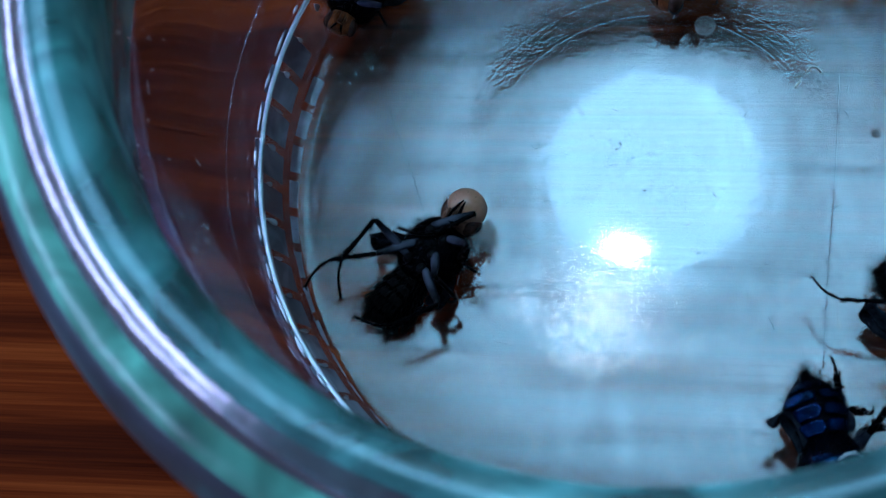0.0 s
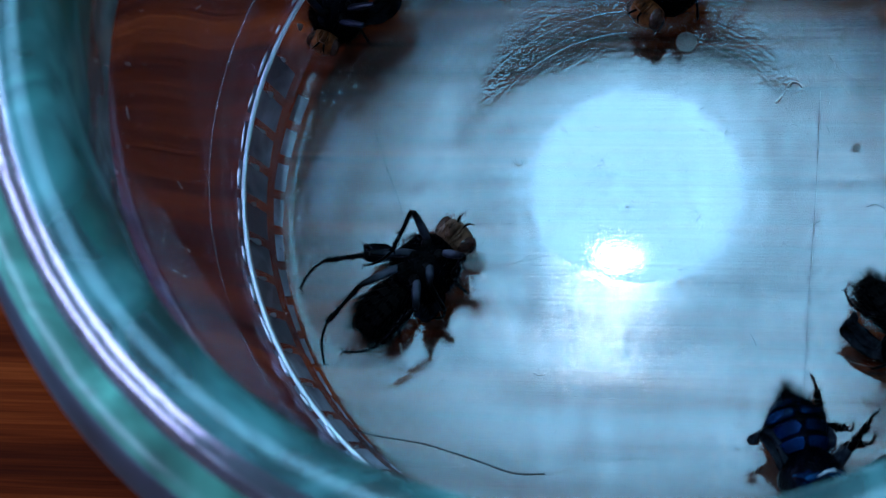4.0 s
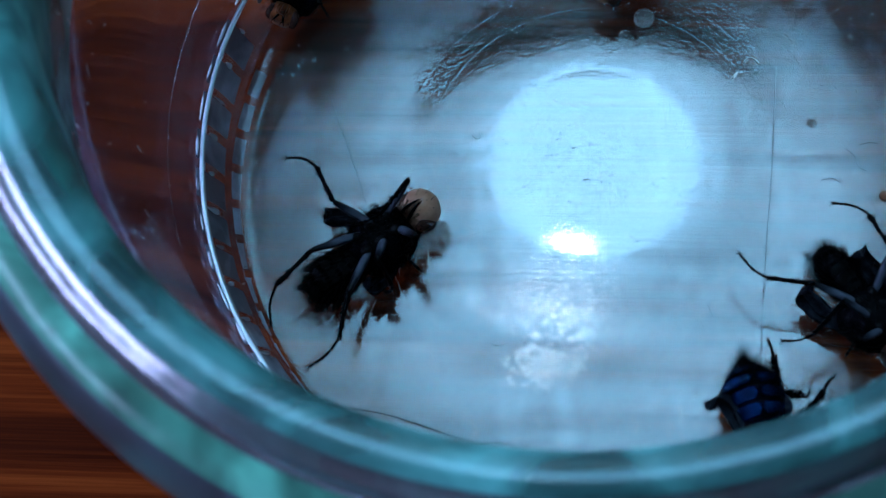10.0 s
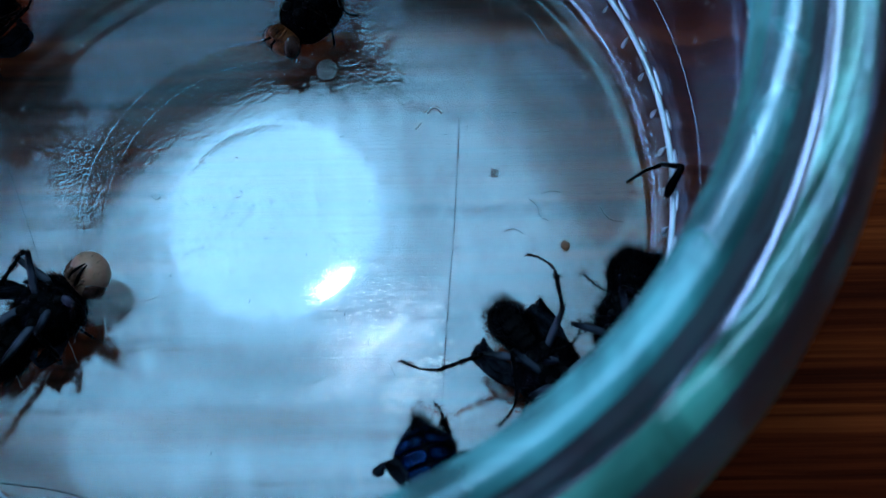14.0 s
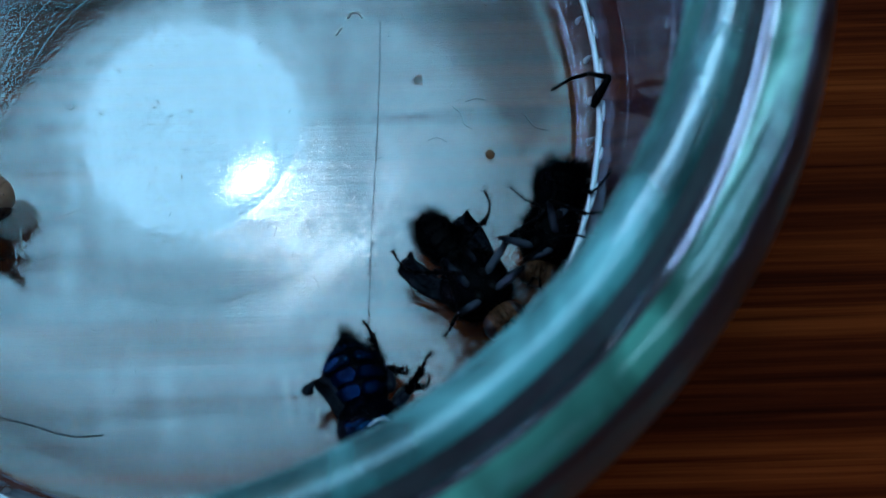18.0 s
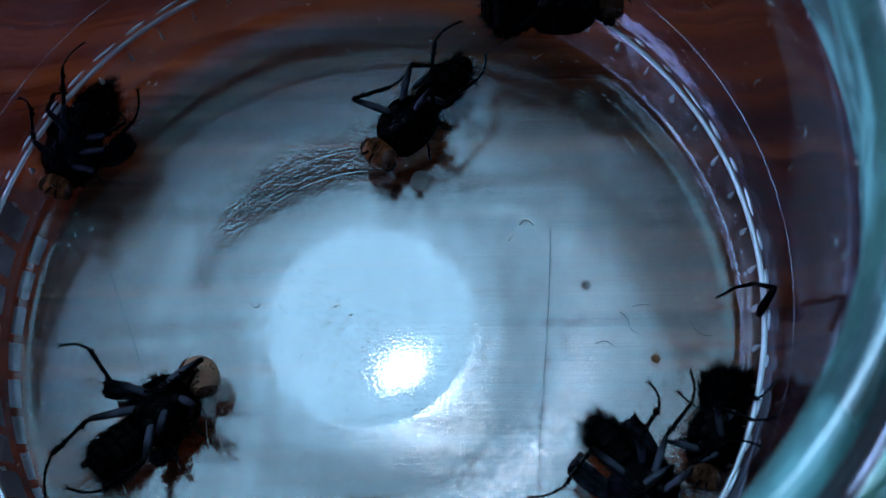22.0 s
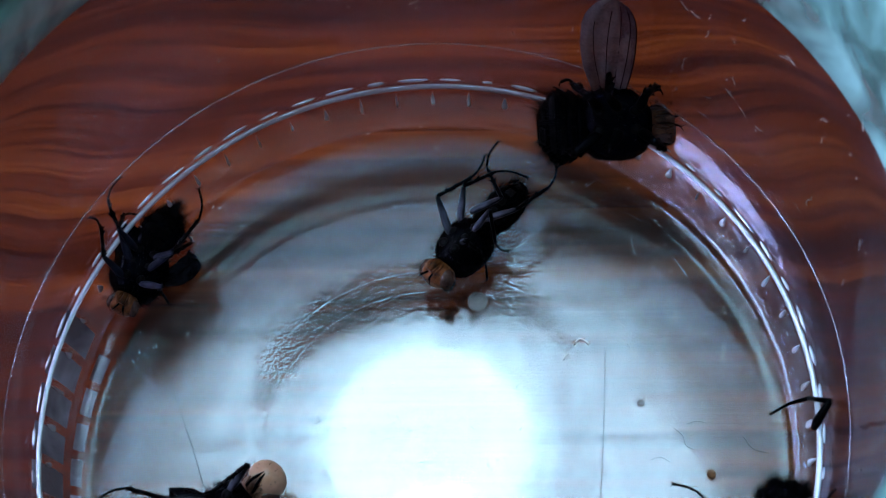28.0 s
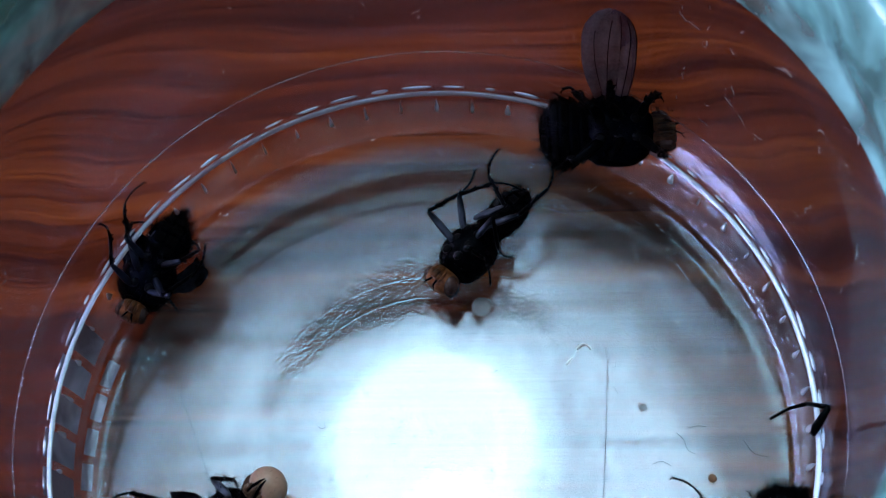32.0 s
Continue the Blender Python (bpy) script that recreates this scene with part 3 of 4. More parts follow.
def two_bone(hip, foot, l1, l2, up):
    """The knee, and the foot within reach, of a leg of two rigid pieces."""
    hip, foot = Vector(hip), Vector(foot)
    d = foot - hip
    far = min(max(d.length, abs(l1 - l2) * 1.05), (l1 + l2) * 0.995)
    d.normalize()
    u = (Vector(up) - d * d.dot(up)).normalized()
    x = (far * far + l1 * l1 - l2 * l2) / (2 * far)
    return hip + d * x + u * math.sqrt(max(l1 * l1 - x * x, 0)), hip + d * far


HIPS = {"front": 1.35, "middle": 0.25, "rear": -0.85}
LEGS = [(p, s) for p in ("front", "middle", "rear") for s in ("left", "right")]
FOLDED = {"front": (0.6, 2.7, 1.0), "middle": (-1.8, 2.5, 1.0), "rear": (-4.2, 1.4, 2.4)}


class Fly:
    """A fly on its back: x to the head, z up out of the belly, in mm times size; its origin lies under the thorax."""

    def __init__(self, label, m, size=1.0, body=CUTICLE, eye=EYE, wings="crumpled", seed=1, long=1.0, sac=False, slim=1.0, plump=0.76, face=FACE, sac_size=1.28, reach=1.0, thigh_skin=None, rear_skin=None, point=0.62, hip_shift=0.0, head_size=0.84, pads=(16, 16), pad_length=4.4, pad_width=1.4, plates=((58, 87), (93, 122)), hair=1.0, stout=1.15):
        self.m, self.k, self.lengths = m, size * MM, {}
        k, rng = self.k, random.Random(seed)
        self.thigh_skin, self.hip_shift = thigh_skin or LEG_GREY, hip_shift
        self.stout, self.rng, self.reach, self.pads, self.pad_length, self.pad_width = stout, rng, reach, pads, pad_length, pad_width
        self.root = tagged(new("fly"), label, "fly", group="flies in the jar")
        self.root.matrix_basis = m
        # thorax
        th = [(x, 1.95 * slim * w, 1.75 * w, 2.0, 0) for x, w in ((-1.9, 0.45), (-1.7, 0.7), (-1.2, 0.9), (-0.5, 1.0), (0.3, 1.02), (1.0, 0.95), (1.6, 0.8), (2.0, 0.55), (2.15, 0.35))]
        thorax = part("thorax", loft([tuple(v * k for v in s) for s in th], 22, wobble=0.17 * k, seed=seed), body, self.root)
        # belly plates between the hips
        for x in (1.1, 0.05, -0.95):
            for s in (-1, 1):
                b = bmesh.new()
                bmesh.ops.create_uvsphere(b, u_segments=10, v_segments=7, radius=0.36 * k)
                bmesh.ops.transform(b, verts=b.verts, matrix=Matrix.Translation((x * k, s * 0.52 * k, 3.55 * k)) @ Matrix.Diagonal((1.0, 0.85, 0.75, 1)))
                part("coxa", finish(b), BELLY, thorax)
        # abdomen with five overlapping rings
        ab = []
        for i in range(41):
            u = i / 40
            w = (0.55 + 0.5 * math.sin(math.pi * (0.12 + 0.62 * u))) * (1 - 0.75 * max(0, u - point) ** 1.5 * 3.2)
            w *= 0.93 + 0.11 * ((i % 8) / 7) ** 0.6
            ab.append((-1.5 - 4.7 * long * u, 1.95 * plump * w, 1.7 * (0.4 + 0.6 * plump) * w, 1.95 - 0.25 * u, 0))
        self.ab = ab
        abdomen = part("abdomen", loft([tuple(v * k for v in s) for s in ab], 26, wobble=0.07 * k, seed=seed + 5), body, self.root)
        # plates of the belly, or of the back where the back is seen
        for a0, a1 in plates:
            for r in range(5):
                self.plate(abdomen, "tergite" if rear_skin else "sternite", r, radians(a0), radians(a1), rear_skin or BELLY)
        # head
        hd = [(x, 1.55 * w, 1.3 * w, 2.1, 0) for x, w in ((1.95, 0.4), (2.1, 0.75), (2.5, 0.97), (3.0, 1.0), (3.45, 0.86), (3.75, 0.62), (3.9, 0.35))]
        head = part("head", loft([tuple(v * k for v in s) for s in hd], 20, wobble=0.05 * k, seed=seed + 9), face, self.root, "tan face")
        for s in (-1, 1):
            b = bmesh.new()
            bmesh.ops.create_uvsphere(b, u_segments=18, v_segments=12, radius=k)
            bmesh.ops.transform(b, verts=b.verts, matrix=Matrix.Translation((2.85 * k, s * 1.0 * k, 2.0 * k)) @ Matrix.Rotation(s * 0.35, 4, "Z") @ Matrix.Diagonal((0.92, 0.58, 1.12, 1)))
            part("eye", finish(b), eye, head)
            part("antenna", tube([(3.5 * k, s * 0.25 * k, 3.1 * k), (4.0 * k, s * 0.4 * k, 3.25 * k), (4.35 * k, s * 0.65 * k, 2.9 * k)], [0.11 * k, 0.09 * k, 0.02 * k], 6), LEG_BLACK, head)
            part("palp", tube([(2.5 * k, s * 0.3 * k, 3.25 * k), (3.1 * k, s * 0.42 * k, 3.5 * k), (3.6 * k, s * 0.3 * k, 3.4 * k)], [0.08 * k, 0.11 * k, 0.05 * k], 6), face, head)
        part("proboscis", tube([(2.4 * k, 0, 3.2 * k), (3.0 * k, 0.03 * k, 3.55 * k), (3.5 * k, 0, 3.5 * k)], [0.3 * k, 0.24 * k, 0.3 * k], 8), face, head)
        for s in (-1, 1):
            part("facial_ridge", tube([(2.35 * k, s * 0.5 * k, 3.25 * k), (2.9 * k, s * 0.62 * k, 3.4 * k), (3.4 * k, s * 0.5 * k, 3.2 * k), (3.75 * k, s * 0.22 * k, 2.75 * k)], [0.08 * k, 0.13 * k, 0.11 * k, 0.05 * k], 6), face, head)
            part("arista", tube([(4.1 * k, s * 0.42 * k, 3.2 * k), (4.35 * k, s * 0.3 * k, 3.4 * k), (4.75 * k, s * 0.35 * k, 3.45 * k)], [0.03 * k, 0.025 * k, 0.008 * k], 4), BRISTLE, head)
        small = Matrix.Translation((2.0 * k, 0, 2.1 * k)) @ Matrix.Diagonal((head_size, head_size, head_size, 1)) @ Matrix.Translation((-2.0 * k, 0, -2.1 * k))
        for ob in (head, *head.children):
            ob.data.transform(small)
        self.sac = None
        if sac:
            b = bmesh.new()
            bmesh.ops.create_uvsphere(b, u_segments=24, v_segments=16, radius=sac_size * k)
            for v in b.verts:
                v.co.x *= 0.95
                v.co += noise.noise_vector(v.co * 500) * 0.05 * k
            self.sac = part("head_sac", finish(b), SAC, self.root, "pale swollen head sac")
            for s in (-1, 1):
                q = sac_size * k
                part("antenna", tube([(0.2 * q, s * 0.05 * q, 0.98 * q), (-0.1 * q, s * 0.1 * q, 1.03 * q), (-0.45 * q, s * 0.18 * q, 0.93 * q), (-0.85 * q, s * 0.25 * q, 0.6 * q)], [0.03 * k, 0.09 * k, 0.11 * k, 0.12 * k], 6), LEG_BLACK, self.sac)
            self.sac.matrix_basis = self.sac_pose(sac if isinstance(sac, float) else 1.0)
        # bristles on belly, flanks and tail
        b = bmesh.new()
        for i in range(int(760 * hair)):
            u, a = rng.random() ** 0.6, rng.uniform(-0.8, math.pi + 0.8)
            s = ab[int(u * 40)]
            p = Vector((s[0], s[1] * math.cos(a), s[3] + s[2] * math.sin(a))) * k
            d = Vector((-1.3 - 0.9 * u + rng.uniform(-0.5, 0.5), math.cos(a) * 1.0 + rng.uniform(-0.35, 0.35), math.sin(a) * 0.7 + rng.uniform(-0.3, 0.3)))
            spike(b, p, d, rng.uniform(0.25, 0.6 + 0.65 * u) * k, rng.uniform(0.016, 0.028) * k)
        for i in range(int(420 * hair)):
            s, a = th[rng.randrange(1, 8)], rng.uniform(-0.9, math.pi + 0.9)
            p = Vector((s[0] + rng.uniform(-0.25, 0.25), s[1] * math.cos(a), s[3] + s[2] * math.sin(a))) * k
            spike(b, p, (rng.uniform(-1.1, 0.3), math.cos(a) + rng.uniform(-0.35, 0.35), math.sin(a) + rng.uniform(-0.35, 0.35)), rng.uniform(0.25, 0.75) * k, rng.uniform(0.016, 0.03) * k)
        part("bristles", finish(b, False), BRISTLE, self.root)
        b = bmesh.new()
        for i in range(46):
            a = rng.uniform(-0.3, math.pi + 0.3)
            x = rng.uniform(2.2, 3.8)
            p = Vector((x, 1.4 * math.cos(a), 2.1 + 1.2 * math.sin(a))) * k
            spike(b, p, (rng.uniform(-0.2, 1.0), math.cos(a), math.sin(a)), rng.uniform(0.2, 0.5) * k, 0.024 * k)
        part("bristles", finish(b, False), BRISTLE, head)
        if wings == "crumpled":
            for s in (-1, 1):
                self.crumpled_wing(s)
        self.femur, self.tibia = {}, {}
        for leg in LEGS:
            self.leg(leg, leg[0])

    def sac_pose(self, out):
        """The sac drawn in (0) or pushed out of the forehead (1)."""
        k = self.k
        return pose((0.7 + 2.75 * out) * k, 0, (1.5 + 0.8 * out) * k)

    def plate(self, abdomen, name, ring, a0, a1, skin):
        """One thin plate on a ring of the abdomen, between two angles round it."""
        k, b, rows = self.k, bmesh.new(), []
        for i in range(5):
            s = self.ab[min(ring * 8 + 1 + round(i * 6.2 / 4), 40)]
            inset = (0.10 * (abs(i - 2) / 2) ** 3 + 0.08 * noise.noise((i * 0.6, ring * 1.7, a0))) * (a1 - a0)
            row = []
            for j in range(7):
                a = a0 + inset + (a1 - a0 - 2 * inset) * j / 6
                up = 1.05 + 0.02 * math.cos((j - 3) / 3 * 1.4) + 0.03 * noise.noise((i * 0.7, j * 0.8, ring + a0))
                row.append(b.verts.new(Vector((s[0] + (i - 2) * 0.02, s[1] * up * math.cos(a), s[3] + s[2] * up * math.sin(a))) * k))
            rows.append(row)
        for p, q in zip(rows, rows[1:]):
            for j in range(6):
                b.faces.new((p[j], q[j], q[j + 1], p[j + 1]))
        bmesh.ops.solidify(b, geom=b.faces[:], thickness=0.05 * k)
        part(name, finish(b), skin, abdomen)

    def crumpled_wing(self, s):
        """A soft wing that never spread: a folded strap beside the abdomen, its end curled over."""
        k, rng = self.k, self.rng
        turn, length, b = radians(self.pads[0 if s > 0 else 1]), self.pad_length, bmesh.new()
        nu, nv, off = 20, 10, rng.uniform(0, 9)
        grid = []
        for i in range(nu + 1):
            u = i / nu
            wide = self.pad_width * (0.38 + 0.75 * math.sin(math.pi * min(1, 0.15 + 0.72 * u))) * math.sqrt(max(0.05, 1 - max(0, (u - 0.8) / 0.21) ** 2)) * (1 + 0.22 * noise.noise((u * 6, off, 3.0)))
            curl = max(0, u - 0.6) / 0.4 * 3.4
            run = min(u, 0.6) * length + 0.55 * math.sin(curl)
            rise = 0.55 * (1 - math.cos(curl)) + 0.7 * u
            row = []
            for j in range(nv + 1):
                v = j / nv - 0.5
                fold = 0.26 * math.sin(11 * v + 4 * u + off) * min(1, 2.5 * u) + 0.3 * noise.noise((u * 6, v * 5, off))
                x, y = -run, wide * v + 0.25 * math.sin(3 * u)
                row.append(b.verts.new(Vector((-0.2 + x * math.cos(turn) + y * math.sin(turn), s * (1.6 - x * math.sin(turn) + y * math.cos(turn)), 1.5 + rise + fold)) * k))
            grid.append(row)
        for i in range(nu):
            for j in range(nv):
                b.faces.new((grid[i][j], grid[i + 1][j], grid[i + 1][j + 1], grid[i][j + 1]))
        bmesh.ops.solidify(b, geom=b.faces[:], thickness=0.1 * k)
        return part("wing", finish(b), WING, self.root, "crumpled grey wing")

    def loose_wing(self, m, length, width, skin, label):
        """A crumpled wing torn out of place, at a pose in the world."""
        self.pads, self.pad_length, self.pad_width = (0, 0), length, width
        wing = self.crumpled_wing(1)
        wing.data.transform(self.m.inverted() @ m @ Matrix.Translation(Vector((0.2, -1.6, -1.5)) * self.k))
        wing.data.materials[0], wing["label"] = skin, label
        return wing

    def leg(self, key, kind):
        k = self.k
        l1, l2 = (v * self.reach for v in ((2.7, 4.7) if kind != "rear" else (2.9, 5.1)))
        lt = l2 - (2.0 if kind != "rear" else 2.2) * self.reach
        self.lengths[key] = (l1 * k, l2 * k)
        fat = 1.0 if self.reach == 1 else self.stout
        fem = part("femur", loft([(x * l1 * k, r * k * fat, r * 0.8 * k * fat, 0, 0) for x, r in ((0, 0.13), (0.05, 0.20), (0.25, 0.27), (0.55, 0.255), (0.85, 0.2), (0.97, 0.17), (1.0, 0.12))], 12, wobble=0.03 * k, seed=len(self.lengths) * 0.001), self.thigh_skin, self.root)
        # the shin and the foot bow apart, so that hip, knee, ankle and toe do not lie on one line
        bow = (0.30 if self.reach == 1 else 0.08) * (1 if key[1] == "left" else -1) * (1 if kind == "front" else -1)
        ankle = Vector((lt * math.cos(bow), lt * math.sin(bow), 0)) * k
        shin = ankle.normalized()
        steps = [0, 0.05, 0.13, 0.22, 0.31, 0.4, 0.49, 0.58, 0.67, 0.76, 0.85, 0.93, 1.0]
        b = tube([ankle * x for x in steps], [float(np.interp(x, (0, 0.08, 0.5, 0.9, 1), (0.13, 0.155, 0.125, 0.14, 0.1))) * k * (1 if fat == 1 else 1.6) for x in steps], 8)
        for f in self.rng.sample([f for f in b.faces if len(f.verts) == 4], 16):
            tip = b.verts.new(f.calc_center_median() + (shin * 0.8 + f.normal).normalized() * self.rng.uniform(0.1, 0.3) * k)
            ring = f.verts[:]
            b.faces.remove(f)
            for p, q in zip(ring, ring[1:] + ring[:1]):
                b.faces.new((p, q, tip))
        tib = part("tibia", b, LEG_BLACK, self.root)
        b, toe = bmesh.new(), Vector((l2 * k * 0.97, 0, 0))
        curve = [ankle.lerp(toe, u) + Vector((0, 0.22 * k * math.sin(math.pi * u) * (1 if bow > 0 else -1), -0.25 * k * u * u)) for u in (0, 0.36, 0.56, 0.72, 0.85, 1.0)]
        for p, q in zip(curve, curve[1:]):
            tube([p, p.lerp(q, 0.7), q], [0.07 * k, 0.1 * k, 0.06 * k], 7, b)
        end, d = curve[-1], (curve[-1] - curve[-2]).normalized()
        w = d.cross((0, 0, 1)).normalized()
        for s in (-1, 1):
            tube([end, end + d * 0.12 * k + w * s * 0.14 * k, end + d * 0.16 * k + w * s * 0.22 * k - Vector((0, 0, 0.1 * k))], [0.05 * k, 0.05 * k, 0.012 * k], 5, b)
        part("tarsus", b, LEG_BLACK, tib)
        self.femur[key], self.tibia[key] = fem, tib
        s = 1 if key[1] == "left" else -1
        f = FOLDED[kind]
        self.place(key, self.solve(key, Vector((f[0], s * f[1], f[2])) * k))

    def hip(self, key):
        s = 1 if key[1] == "left" else -1
        return Vector((HIPS[key[0]] + self.hip_shift, s * 0.62, 3.5)) * self.k

    def solve(self, key, foot, up=None):
        s = 1 if key[1] == "left" else -1
        l1, l2 = self.lengths[key]
        back, side, rise = {"front": (0.2, 0.35, 0.85), "middle": (-0.4, 0.55, 0.7), "rear": (-0.7, 0.6, 0.5)}[key[0]]
        knee, end = two_bone(self.hip(key), foot, l1, l2, Vector(up if up else (back, side * s, rise)))
        return bone(self.hip(key), knee), bone(knee, end)

    def place(self, key, poses):
        self.femur[key].matrix_basis, self.tibia[key].matrix_basis = poses

    def set(self, **feet):
        """Feet of a still fly, in mm of the world: front_left=(x, y, z)."""
        inv = self.m.inverted()
        for name, foot in feet.items():
            key = tuple(name.split("_"))
            self.place(key, self.solve(key, inv @ (Vector(foot) * MM)))

    def move(self, key, rows, body=None, knee=None):
        """Keys a leg by rows of (seconds, x, y, z) of its foot, in mm of the world; the first and last rows hold to the ends."""
        rows = [(0, *rows[0][1:])] * (rows[0][0] > 0) + list(rows) + [(32, *rows[-1][1:])] * (rows[-1][0] < 32)
        fem, tib = [], []
        for t, *foot in rows:
            m = body(t) if body else self.m
            a, b = self.solve(key, m.inverted() @ (Vector(foot) * MM), knee and m.inverted() @ (Vector(knee) * MM) - self.hip(key))
            fem.append((t, a)), tib.append((t, b))
        walk(self.femur[key], fem)
        walk(self.tibia[key], tib)


def lying(x, y, heading, tilt=0.0, roll=0.0, z=0.0):
    """A pose from the thorax's place in mm, the heading and tilts in degrees."""
    return pose(x * MM, y * MM, z * MM, roll, tilt, heading)


# ---- the seven flies ----
A_BODY = [(0, -13.5, -6.4, 52, -10), (1, -13.6, -6.3, 55, -2), (2, -13.3, -6.2, 49, 0), (3, -13.2, -6.5, 49, 0), (5.5, -13.2, -6.4, 43, 0), (6, -13.1, -6.4, 38, 0),
          (7, -13.0, -7.0, 41, 0), (8, -13.4, -6.3, 42, -8), (9, -13.8, -6.2, 42, -8), (10, -13.2, -6.5, 39, -4), (11, -12.9, -6.1, 39, 0), (12, -13.5, -6.4, 39, 0),
          (13, -12.9, -6.2, 41, 0), (14.5, -13.4, -6.6, 41, -8), (21, -13.7, -6.7, 41, -8), (22, -12.8, -6.0, 43, -3), (28, -12.6, -5.6, 41, -8), (32, -13.1, -5.6, 39, -8)]
A_SAC = [(0, 1.0), (0.5, 0.7), (1, 0.4), (2, 0.1), (3, 0.0), (6, 0.0), (6.5, 0.15), (7, 0.55), (8, 0.95), (9, 1.0), (9.5, 1.0), (10, 0.7), (11, 0.45), (12, 0.15), (12.5, 0.0), (13, 0.0),
         (13.5, 0.3), (14.5, 0.95), (15.5, 0.9), (17.5, 0.7), (19, 0.6), (20, 0.95), (21, 1.0), (21.5, 0.7), (22, 0.6), (22.5, 0.6), (23.5, 0.85), (25, 0.9), (28, 0.9), (32, 1.0)]


def a_body(t):
    x, y, h, p = (float(np.interp(t, [r[0] for r in A_BODY], [r[i] for r in A_BODY])) for i in range(1, 5))
    return lying(x, y, h, p, 0, -0.35)


def flies():
    made = {}
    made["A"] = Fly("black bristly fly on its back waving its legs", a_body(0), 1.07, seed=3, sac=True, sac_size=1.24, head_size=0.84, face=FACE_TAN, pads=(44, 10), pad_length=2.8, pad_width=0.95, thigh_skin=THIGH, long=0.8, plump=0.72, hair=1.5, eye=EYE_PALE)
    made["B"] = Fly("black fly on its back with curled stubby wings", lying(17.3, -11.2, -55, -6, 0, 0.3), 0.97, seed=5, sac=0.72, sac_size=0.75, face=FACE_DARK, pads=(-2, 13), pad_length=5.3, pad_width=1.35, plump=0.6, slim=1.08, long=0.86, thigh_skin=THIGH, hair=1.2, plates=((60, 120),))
    made["C"] = c = Fly("dead blue-black fly lying belly down by the wall", lying(8.9, -19.9, -78, -12, -112, 3.9), 1.04, CUTICLE_BLUE, seed=8, rear_skin=CUTICLE_SHEEN, point=0.47, long=0.95, plump=1.0, reach=0.74, stout=1.7, hip_shift=-1.3, wings="", plates=((136, 199), (202, 264)), hair=1.1)
    c.set(rear_left=(10.9, -13.6, 5.8), middle_left=(15.0, -15.3, 6.0), front_left=(15.9, -17.2, 5.4), middle_right=(14.6, -16.8, 4.4), front_right=(14.9, -18.6, 4.2), rear_right=(13.4, -16.3, 4.6))
    blue = c.loose_wing(lying(12.8, -19.5, 22, 4, 0, 4.7), 4.2, 1.7, CUTICLE_SHEEN, "crumpled dark blue wing")
    # the glossy highlight along the wing's edge, added as a pale tube
    part("vein", tube([c.m.inverted() @ (Vector(p) * MM) for p in ((10.9, -19.75, 6.6), (11.3, -19.5, 6.9), (11.8, -19.4, 7.0), (12.3, -19.55, 6.9), (12.7, -19.85, 6.6))], [0.05 * MM, 0.1 * MM, 0.11 * MM, 0.1 * MM, 0.04 * MM], 7), EDGE_GLINT, blue, "pale bent highlight on the wing edge")
    c.loose_wing(lying(10.0, -20.4, -66, 2, 40, 3.0), 6.0, 0.8, WING, "dark folded wing")
    made["D"] = d = Fly("black hairy fly on its back against the jar wall", lying(22.1, -8.2, -106, 0, 12, 0.5), 0.92, seed=12, wings="", plump=0.95, long=0.72, face=FACE_DARK, thigh_skin=THIGH, hair=2.4, plates=())
    d.set(rear_left=(24.8, -5.6, 7.0), middle_left=(25.4, -7.6, 7.5), front_left=(24.0, -9.5, 6.5), rear_right=(19.3, -5.6, 4.5), middle_right=(20.2, -8.2, 4.5))
    made["E"] = Fly("blue-black fly on its back against the jar wall", lying(-20.4, 11.4, -109, -4, -14, 0.6), 0.98, CUTICLE_BLUE, EYE_PALE, seed=21, plump=0.86, point=0.42, hair=1.3, head_size=0.72, pads=(30, 12), pad_length=3.6)
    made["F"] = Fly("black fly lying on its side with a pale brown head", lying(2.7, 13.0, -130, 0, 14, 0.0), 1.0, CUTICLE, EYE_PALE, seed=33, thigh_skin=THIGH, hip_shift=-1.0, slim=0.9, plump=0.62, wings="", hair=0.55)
    made["G"] = g = Fly("black fly propped on the jar wall with one wing raised", lying(12.6, 21.7, 2, 0, 24, 3.4), 1.2, CUTICLE_BLUE, EYE_PALE, wings="", seed=44, plump=1.05, long=0.62, slim=1.1, reach=0.7, face=FACE_DARK, thigh_skin=LEG_BLACK, hair=0.5, plates=((40, 85), (95, 140)))
    g.set(rear_left=(8.8, 23.2, 7.5), rear_right=(8.5, 20.2, 4.0), middle_right=(12.2, 19.4, 4.6), front_right=(16.4, 19.2, 5.0), front_left=(16.6, 23.0, 7.5), middle_left=(12.0, 24.2, 8.5))
    return made


